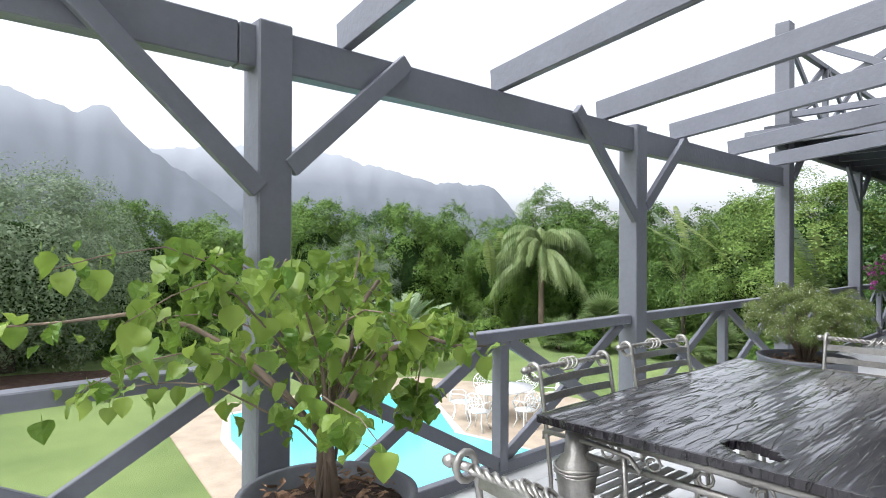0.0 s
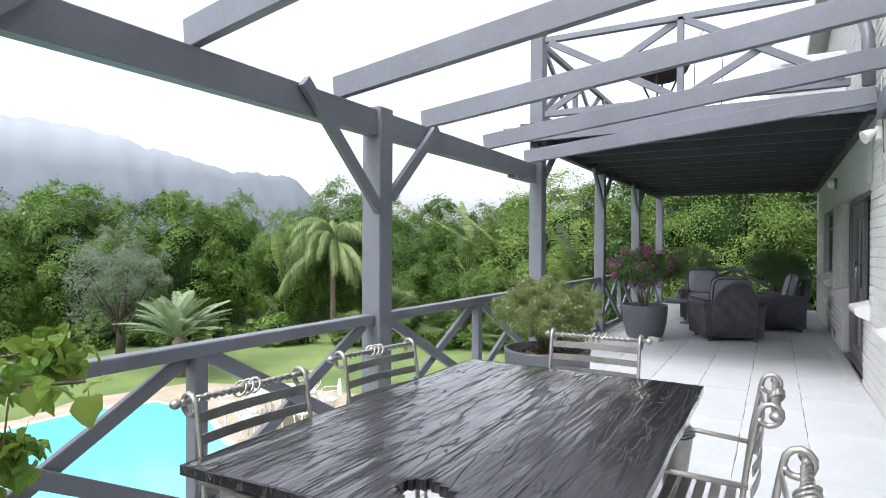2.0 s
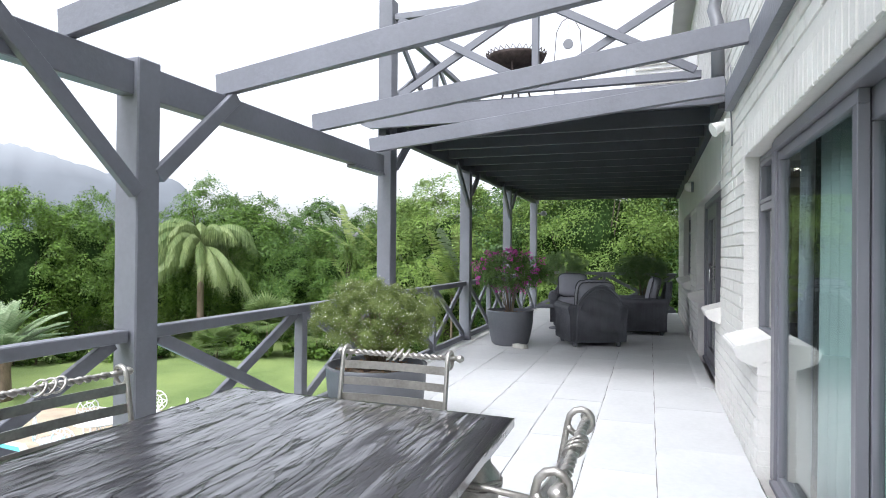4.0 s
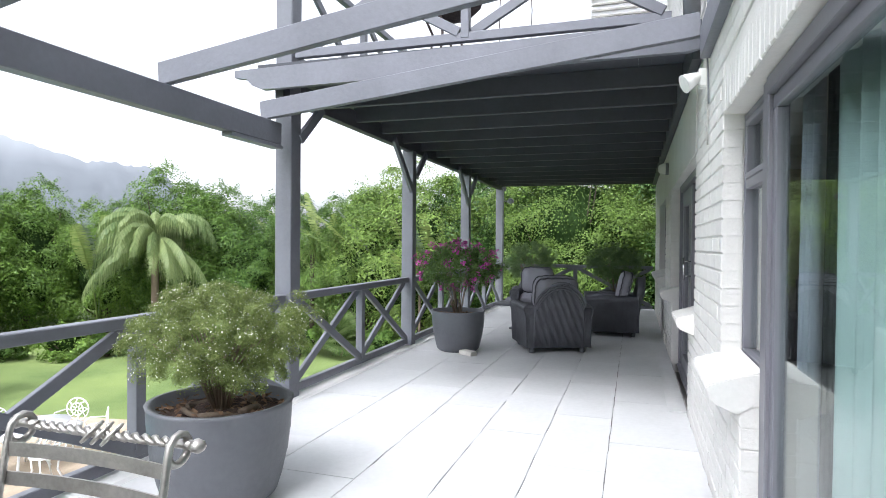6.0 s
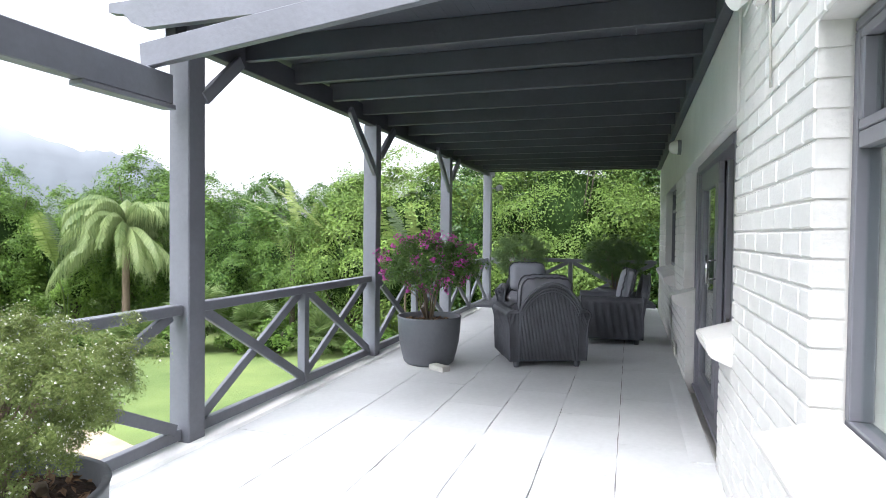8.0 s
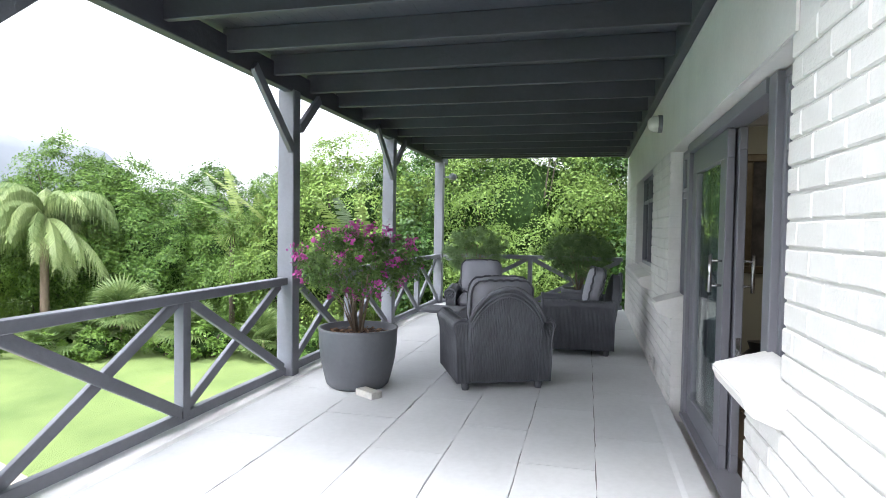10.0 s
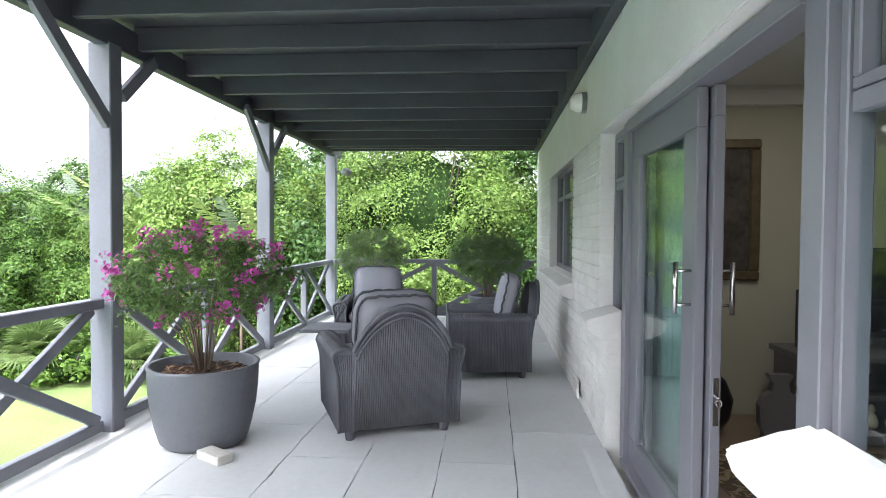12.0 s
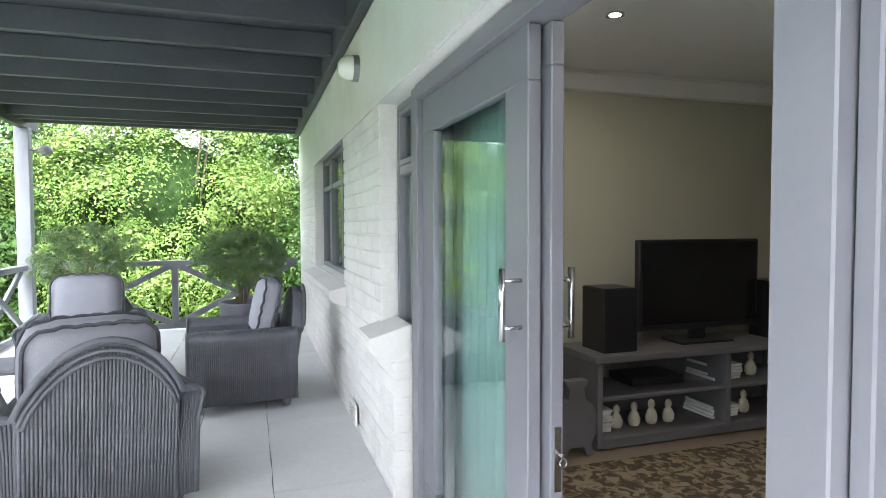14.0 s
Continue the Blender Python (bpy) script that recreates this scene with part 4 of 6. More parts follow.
for k in range(2):
    bm = bmesh.new()
    tube(bm, [(7.9 + 0.04 * k, 0.014, 3.0), (7.86 + 0.05 * k, 0.016, 2.85), (7.92 - 0.03 * k, 0.014, 2.7), (7.8 + 0.05 * k, 0.016, 2.5), (7.78 + 0.03 * k, 0.014, 2.3 - 0.25 * k)], 0.006, 5)
    part("cable", bm, STEPPING if k else GREY_METAL, pipe)
vent = thing("wall_vent", "small white vent grille low in the wall", "vent", at=(12.68, 0.014, 0.12))
bm = bmesh.new()
box(bm, (0, 0.008, 0), (0.22, 0.016, 0.15), bevel=0.004)
part("frame", bm, WHITE_WALL, vent)
for k in range(4):
    bm = bmesh.new()
    box(bm, (0, 0.02, -0.045 + 0.03 * k), (0.18, 0.008, 0.012))
    part("slat", bm, STEPPING, vent)

# ---- slab table ----
table = thing("dining_table", "black varnished slab-top dining table on a pewter metal frame", "table", at=(3.66, 1.81, 0))
table.scale = (1.04, 1.05, 1)
edge = []
for k in range(48):
    f = k / 48
    t = f * 4
    if t < 1:
        x, y = -1.02 + 2.04 * t, 0.60 + 0.03 * t
    elif t < 2:
        x, y = 1.02 - 0.06 * (t - 1), 0.63 - 1.26 * (t - 1)
    elif t < 3:
        x, y = 0.93 - 1.83 * (t - 2), -0.63 - 0.02 * (t - 2)
    else:
        x, y = -0.92 - 0.10 * (t - 3), -0.64 + 1.24 * (t - 3)
    w = 0.012 * noise.noise(Vector((x * 4, y * 4, 1)))
    edge.append((x + w, y + w))
bm = bmesh.new()
nx, ny = 120, 76


def slab_edge(u, v):
    x = (-1.0 + 2.0 * u) * (1.0 - 0.05 * (1 - v)) + 0.010 * noise.noise(Vector((v * 4, u > 0.5, 4)))
    y = (-0.64 + 1.27 * v) + 0.010 * noise.noise(Vector((u * 5, v > 0.5, 7)))
    return x, y


def hole(u, v):
    du, dv = (u - 0.085 - 0.25 * (v - 0.41)) / 0.042, (v - 0.41) / 0.085
    return du * du + dv * dv + 0.35 * noise.noise(Vector((u * 30, v * 20, 3))) < 0.85


grid = {}
for k, z in ((0, 0.728), (1, 0.76)):
    for i in range(nx + 1):
        for j in range(ny + 1):
            u, v = i / nx, j / ny
            x, y = slab_edge(u, v)
            dz = 0.0015 * noise.noise(Vector((x * 3, y * 14, 5))) if k else 0.0
            grid[k, i, j] = bm.verts.new((x, y, z + dz))
solid = {(i, j) for i in range(nx) for j in range(ny) if not hole((i + 0.5) / nx, (j + 0.5) / ny)}
for i, j in solid:
    f = bm.faces.new((grid[1, i, j], grid[1, i + 1, j], grid[1, i + 1, j + 1], grid[1, i, j + 1]))
    f.smooth = True
    bm.faces.new((grid[0, i, j], grid[0, i, j + 1], grid[0, i + 1, j + 1], grid[0, i + 1, j]))
    for di, dj, a, b in ((0, -1, (i, j), (i + 1, j)), (1, 0, (i + 1, j), (i + 1, j + 1)), (0, 1, (i + 1, j + 1), (i, j + 1)), (-1, 0, (i, j + 1), (i, j))):
        if (i + di, j + dj) not in solid:
            bm.faces.new((grid[0, *a], grid[0, *b], grid[1, *b], grid[1, *a]))
loose_verts = [v for v in bm.verts if not v.link_faces]
bmesh.ops.delete(bm, geom=loose_verts, context="VERTS")
top = part("tabletop", bm, SLAB_WOOD, table, "black glossy timber slab with cracks and a knot hole")
for sy in (-0.52, 0.52):
    for z, r in ((0.69, 0.018), (0.60, 0.014)):
        bm = bmesh.new()
        tube(bm, [(-0.9, sy, z), (0.9, sy, z)], r, 8)
        part("stretcher", bm, METAL, table)
for sx in (-0.88, 0.88):
    for z, r in ((0.69, 0.018), (0.60, 0.014)):
        bm = bmesh.new()
        tube(bm, [(sx, -0.52, z), (sx, 0.52, z)], r, 8)
        part("stretcher", bm, METAL, table)
    for k in range(5):
        bm = bmesh.new()
        c = (sx, -0.38 + 0.19 * k, 0.645)
        tube(bm, [(sx, c[1] + 0.04 * math.cos(a) * (1 - a / 14), c[2] + 0.04 * math.sin(a) * (1 - a / 14)) for a in [0.6 * i for i in range(15)]], 0.006, 5)
        part("scroll", bm, METAL, table)
    for sy in (-0.52, 0.52):
        bm = bmesh.new()
        lathe(bm, [(0.07, 0.0), (0.075, 0.03), (0.05, 0.08), (0.055, 0.3), (0.075, 0.45), (0.085, 0.53), (0.08, 0.56), (0.05, 0.6), (0.045, 0.70)], 16, (sx, sy, 0.0))
        for i in range(3):
            tube(bm, [(sx + 0.088 * math.cos(a), sy + 0.088 * math.sin(a), 0.52 + 0.012 * i + 0.006 * math.sin(a * 3 + i)) for a in [0.42 * k for k in range(16)]], 0.006, 5)
        part("leg", bm, METAL, table)


def rope(bm, p, q, r, turns, n=40):
    p, q = Vector(p), Vector(q)
    d = (q - p).normalized()
    s = d.cross(Vector((0, 0, 1))).normalized()
    o = d.cross(s)
    for ph in (0, math.pi):
        tube(bm, [p.lerp(q, k / n) + r * (math.cos(2 * math.pi * turns * k / n + ph) * s + math.sin(2 * math.pi * turns * k / n + ph) * o) for k in range(n + 1)], r * 0.95, 5)


def iron_chair():
    """Wrought chair facing +x: slatted back, twisted top bar between scrolls, arms."""
    c = thing("dining_chair", "pewter dining chair with slatted back and twisted scrolls by the table", "chair", "chairs round the dining table")
    back = []
    for s in (-1, 1):
        bm = bmesh.new()
        y = s * 0.235
        pts = [(-0.17, y, 0.0), (-0.19, y, 0.25), (-0.2, y, 0.45), (-0.23, y, 0.7), (-0.26, y, 0.88)]
        pts += [(-0.26 - 0.05 * (1 - math.cos(a)) * (1 - a / 9), y, 0.88 + 0.052 * math.sin(a) * (1 - a / 10)) for a in [0.5 * k for k in range(1, 13)]]
        tube(bm, pts, 0.0095, 8)
        part("back_post", bm, METAL, c)
        bm = bmesh.new()
        tube(bm, [(-0.31, s * 0.20, 0.895), (-0.31, s * 0.24, 0.895), (-0.31, s * 0.262, 0.895)], 0.012, 10)
        lathe(bm, [(0.004, -0.018), (0.016, -0.01), (0.02, 0.0), (0.016, 0.01), (0.004, 0.018)], 12, (-0.31, s * 0.272, 0.895))
        part("finial", bm, METAL, c)
        bm = bmesh.new()
        tube(bm, [(-0.235, y, 0.64), (0.02, y * 1.08, 0.655), (0.18, y * 1.08, 0.645), (0.23, y * 1.08, 0.60)], 0.010, 8)
        part("arm", bm, METAL, c)
        bm = bmesh.new()
        tube(bm, [(0.16, y * 1.08, 0.64), (0.165, y * 1.04, 0.45), (0.2, y, 0.0)], 0.010, 8)
        part("front_leg", bm, METAL, c)
        bm = bmesh.new()
        tube(bm, [(-0.18, y, 0.16), (0.19, y, 0.16)], 0.007, 6)
        part("stretcher", bm, METAL, c)
    bm = bmesh.new()
    rope(bm, (-0.31, -0.2, 0.895), (-0.31, 0.2, 0.895), 0.008, 7)
    part("twisted_bar", bm, METAL, c)
    bm = bmesh.new()
    for k in range(3):
        tube(bm, [(-0.31 + 0.024 * math.sin(a), -0.03 + 0.03 * k + 0.02 * math.cos(a), 0.895 + 0.024 * math.cos(a + 0.5)) for a in [0.5 * i for i in range(14)]], 0.005, 5)
    part("knot", bm, METAL, c)
    for k in range(4):
        z = 0.845 - 0.075 * k
        bm = bmesh.new()
        pts = [(-0.255 + 0.05 * (0.85 - z) - 0.02 * (1 - (t / 5) ** 2), 0.235 * t / 5, z) for t in range(-5, 6)]
        for a, b in zip(pts, pts[1:]):
            stick(bm, a, b, 0.005, 0.036)
        part("slat", bm, METAL, c)
    for k in range(7):
        bm = bmesh.new()
        box(bm, (-0.16 + 0.055 * k, 0, 0.445), (0.036, 0.47, 0.006))
        part("seat_slat", bm, METAL, c)
    return c


chair = iron_chair()
for n, (x, y, a) in enumerate(((3.0, 2.27, -92), (3.87, 2.32, -97), (4.65, 1.77, 180), (3.9, 1.15, 90), (2.92, 1.09, 88), (2.0, 1.68, 0))):
    if n == 0:
        chair.matrix_basis = pose(x, y, 0, 0, 0, a)
        chair.scale = (1.06, 1.12, 1.02)
    else:
        copy_thing(chair, pose(x, y, 0, 0, 0, a)).scale = (1.06, 1.12, 1.02)

# ---- pots and their plants ----


def pot(label, x, y, r_top, r_bot, h, turn=0):
    p = thing("plant_pot", label, "plant pot", at=(x, y, 0), turn=turn)
    bm = bmesh.new()
    t = 0.022
    dr = r_top - r_bot
    prof = [(r_bot - 0.02, 0.0), (r_bot + 0.012, 0.03), (r_bot + dr * 0.42, h * 0.22), (r_bot + dr * 0.72, h * 0.45), (r_bot + dr * 0.75, h * 0.46), (r_bot + dr * 0.9, h * 0.68), (r_bot + dr * 0.93, h * 0.69), (r_top, h - 0.02), (r_top + 0.008, h), (r_top - t, h), (r_top - t - 0.01, h - 0.09)]
    lathe(bm, prof, 40)
    for v in bm.verts:
        v.co += v.co.normalized() * 0.004 * noise.noise(v.co * 7)
    part("pot", bm, POT, p)
    bm = bmesh.new()
    lathe(bm, [(r_top - t - 0.012, h - 0.10), (r_top - t - 0.012, h - 0.07), (r_top * 0.5, h - 0.05)], 30)
    bmesh.ops.subdivide_edges(bm, edges=bm.edges, cuts=1)
    for v in bm.verts:
        if v.co.z > h - 0.08:
            v.co.z += 0.02 * noise.noise(v.co * 18)
    part("soil", bm, SOIL, p, "dark soil and dry leaf litter")
    return p


def dome_bush(label, x, y, z, r, h, stems, count, leaf, size, seed, flowers=0, petal=None, category="bush", low=0.32):
    """Branching stems from one foot with a dome of fine foliage."""
    rng = np.random.default_rng(seed)
    b = thing("potted_bush", label, category, at=(x, y, z))
    bm = bmesh.new()
    for i in range(stems):
        a, e = rng.uniform(0, 6.28), rng.uniform(0.25, 1.0)
        tip = Vector((math.cos(a) * r * e * 0.8, math.sin(a) * r * e * 0.8, h * (0.62 + 0.2 * (1 - e))))
        tube(bm, [(0.02 * math.cos(a), 0.02 * math.sin(a), -0.03), (tip.x * 0.35, tip.y * 0.35, tip.z * 0.5), tip], 0.009, 5, 0.35)
    part("branch", bm, BARK, b, kind="stuff")
    pts, nrm = crown_points(rng, 320, count, r, h * (1.02 - low), h * low * 0.95, 0.42, 0.35, 0.55)
    keep = pts[:, 2] > h * low + 0.1 * rng.normal(size=len(pts))
    pts, nrm = pts[keep], nrm[keep]
    part("foliage", flat_leaves("foliage", pts, nrm, size, leaf, rng, 0.3, 0.6), None, b)
    if flowers:
        idx = rng.choice(len(pts), flowers)
        p2 = pts[idx] * np.array([1.03, 1.03, 1.02])
        part("blossom", flat_leaves("blossom", p2, nrm[idx], 0.0095, petal or WHITE_PETAL, rng, 0.9, 0.5), None, b, kind="stuff")
    return b


pot("large round grey planter by the head of the table", 6.55, 2.63, 0.385, 0.29, 0.54)
dome_bush("dense fine-leaved green bush with tiny white flowers in a grey planter", 6.55, 2.63, 0.47, 0.47, 0.66, 40, 170000, LEAF_BUSH, 0.0135, 5, 3800, low=0.22)
pot("round grey planter on a concrete block beside the railing", 11.42, 2.68, 0.355, 0.27, 0.53)
block = thing("concrete_block", "pale concrete block wedged under the planter", "block", at=(11.09, 2.45, 0), turn=60)
bm = bmesh.new()
box(bm, (0, 0, 0.028), (0.22, 0.11, 0.055), bevel=0.004)
part("block", bm, STEPPING, block)
bou = dome_bush("bougainvillea bush with magenta flowers in a round grey planter", 11.42, 2.68, 0.46, 0.55, 0.90, 15, 12500, LEAF_BOUG, 0.040, 8, 0, None, "flowering bush", 0.42)
rng = np.random.default_rng(4)
u = rng.normal(0, 1, (84, 3)) + np.array([0, 0, 0.25])
u /= np.linalg.norm(u, axis=1)[:, None]
mid = u * rng.uniform(0.75, 1.08, (84, 1)) * np.array([0.56, 0.56, 0.33]) + np.array([0, 0, 0.66])
pts = (mid[:, None] + rng.normal(0, 1, (84, 18, 3)) * rng.uniform(0.010, 0.036, (84, 1, 1))).reshape(-1, 3)
part("blossom", flat_leaves("blossom", pts, np.repeat(u, 18, 0), 0.032, PETAL, rng, 0.8, 0.8), None, bou, "magenta flower clusters", "stuff")
for x, y, k in ((16.5, 2.57, 11), (16.5, 0.81, 12)):
    pot("grey planter at the far railing", x, y, 0.28, 0.2, 0.48)
    dome_bush("round feathery green bush in a grey planter at the far railing", x, y, 0.42, 0.54, 1.0, 16, 58000, LEAF_FEATHER, 0.022, k, low=0.2)

# the near vine with big leaves
VX, VY = 1.84, 2.86
pot("round grey planter at the railing with a climbing plant", VX, VY, 0.34, 0.25, 0.52)
vine = thing("potted_vine", "young leafy bougainvillea with large pale green leaves on thin stems", "potted plant", at=(VX, VY, 0.50))
vine.scale = (1.16, 1.16, 1.12)
r = random.Random(12)
stems = []
for k in range(22):
    a = k * 2.4 + r.uniform(-0.4, 0.4)
    e = r.uniform(0.34, 0.9)
    hgt = r.uniform(0.38, 0.88)
    pts = [Vector((0.03 * math.cos(a), 0.03 * math.sin(a), 0))]
    for j in range(1, 8):
        f = j / 7
        bend = max(0.0, (f - 0.15) / 0.85) ** 1.1
        pts.append(Vector((-0.16 * bend, 0.10 * bend, 0)) + Vector((e * bend * math.cos(a + 0.5 * f) + 0.02 * r.uniform(-1, 1), e * bend * math.sin(a + 0.5 * f) + 0.02 * r.uniform(-1, 1), hgt * math.sin(min(2.0, f * 2.15)) + 0.02 * r.uniform(-1, 1))))
    stems.append(pts)
    bm = bmesh.new()
    tube(bm, pts, 0.018 if k < 3 else 0.006, 6, 0.2)
    part("stem", bm, BARK, vine)
for tip in ((0.50, -0.02, 0.52), (0.42, 0.05, 0.24)):
    pts = [Vector((0, 0, 0)), Vector((0.05, 0, 0.25)), Vector((0.14, 0.0, 0.43)), Vector((0.24, 0, 0.52)), Vector((0.34, 0, 0.55)), Vector((0.42, 0.0, 0.5 + 0.1 * tip[2])), Vector(tip) + Vector((0, 0, 0.05)), Vector(tip)]
    bm = bmesh.new()
    tube(bm, pts, 0.007, 6, 0.25)
    part("stem", bm, BARK, vine)
    stems += [pts, pts]
leaf_meshes = []
for k in range(4):
    bm = bmesh.new()
    L, W = 0.085, 0.036 + 0.004 * k
    rows = []
    for i in range(6):
        t = i / 5
        w = W * math.sin(math.pi * (0.08 + 0.92 * t) ** 0.75) ** 0.8 if t < 1 else 0.001
        z = -0.35 * L * t * t * (0.6 + 0.2 * k)
        rows.append([bm.verts.new((L * t, s * w, z + abs(s) * w * 0.35 + 0.005 * math.sin(11 * t + k + 2 * s))) for s in (-1, -0.5, 0, 0.5, 1)])
    for a, b in zip(rows, rows[1:]):
        for i in range(4):
            bm.faces.new((a[i], a[i + 1], b[i + 1], b[i])).smooth = True
    tube(bm, [(-0.03, 0, 0.004), (0, 0, 0)], 0.0016, 4)
    leaf_meshes.append(finish("leaf", bm, LEAF_VINE))
for n in range(280):
    pts = stems[n % 26]
    f = r.uniform(0.3, 1.0) ** 0.8 * 6.98 if n % 26 < 22 else r.uniform(0.8, 1.0) * 6.98
    f = 0.6 * f + 0.4 * (round(f / 1.6) * 1.6 if f < 6.6 else 6.8)
    i = int(f)
    p = pts[i].lerp(pts[min(7, i + 1)], f - i) + Vector((r.uniform(-1, 1), r.uniform(-1, 1), r.uniform(-1, 0.8))) * 0.055
    ob = part("leaf", leaf_meshes[r.randrange(4)], None, vine)
    ob.matrix_basis = pose(*p, 0, 0, r.uniform(0, 360)) @ pose(0, 0, 0, r.uniform(-35, 35), r.uniform(10, 85), 0)
    ob.scale = [r.uniform(0.55, 1.1)] * 3

verts, faces = [], []
for n in range(520):
    pts = stems[n % 26]
    f = r.uniform(0.2, 1.0) ** 0.8 * 6.98 if n % 26 < 22 else r.uniform(0.85, 1.0) * 6.98
    i = int(f)
    p = pts[i].lerp(pts[min(7, i + 1)], f - i) + Vector((r.uniform(-1, 1), r.uniform(-1, 1), r.uniform(-1, 0.8))) * 0.07
    m = pose(*p, 0, 0, r.uniform(0, 360)) @ pose(0, 0, 0, r.uniform(-35, 35), r.uniform(0, 75), 0) @ Matrix.Scale(r.uniform(0.35, 0.85), 4)
    src = leaf_meshes[n % 4]
    b = len(verts)
    verts += [m @ v.co for v in src.vertices]
    faces += [tuple(b + i for i in p.vertices) for p in src.polygons]
tagged(part("small_leaf", sheet_mesh("small_leaf", verts, faces, LEAF_VINE), None, vine), kind="stuff")

# roots and litter in the large planter
r = random.Random(31)
for k in range(5):
    root = thing("dry_root", "pale dry root lying on the planter soil", "root", "roots in the planter", at=(6.55 + 0.2 * math.cos(k * 1.3 + 2.6), 2.63 + 0.2 * math.sin(k * 1.3 + 2.6), 0.475))
    bm = bmesh.new()
    a = k * 1.3 + 4.2
    tube(bm, [(0.13 * t * math.cos(a + 0.5 * t), 0.13 * t * math.sin(a + 0.5 * t), 0.02 + 0.014 * math.cos(3 * t + k)) for t in (-1.2, -0.7, -0.2, 0.3, 0.8, 1.2)], 0.021, 6, 0.5)
    part("root", bm, BARK, root)
verts, faces = [], []
for px, py, pz, pr, cnt in ((6.55, 2.63, 0.498, 0.33, 150), (11.42, 2.68, 0.475, 0.27, 160), (VX, VY, 0.515, 0.26, 160)):
    for k in range(cnt):
        a, q = r.uniform(0, 6.28), pr * math.sqrt(r.random())
        m = pose(px + q * math.cos(a), py + q * math.sin(a), pz + r.uniform(0, 0.02), r.uniform(-40, 40), r.uniform(-40, 40), r.uniform(0, 360)) @ Matrix.Scale(r.uniform(0.015, 0.035), 4)
        b = len(verts)
        verts += [m @ Vector(v) for v in ((-1, 0, 0), (0, -0.45, 0.15), (1, 0, 0), (0, 0.45, 0.15))]
        faces.append((b, b + 1, b + 2, b + 3))
litter = new("leaf_litter", sheet_mesh("leaf_litter", verts, faces, material("dry_leaves", (0.24, 0.14, 0.08), 0.8, vary=0.6, scale=30, fine=90)))
tagged(litter, label="dry brown leaves scattered on the planter soil", category="leaves", kind="stuff")

# ---- wicker armchairs ----


def wicker_face(bm, p, u, v, wide, high, pitch=0.028, top=None):
    """Rounded upright strands over a panel: p its corner, u across, v up."""
    n = max(2, int(wide / pitch))
    for i in range(n):
        a = Vector(p) + Vector(u) * wide * (i + 0.5) / n
        h = top((i + 0.5) / n) * high if top else high
        tube(bm, [a, a + Vector(v) * h * 0.5, a + Vector(v) * h], pitch * 0.5, 5)


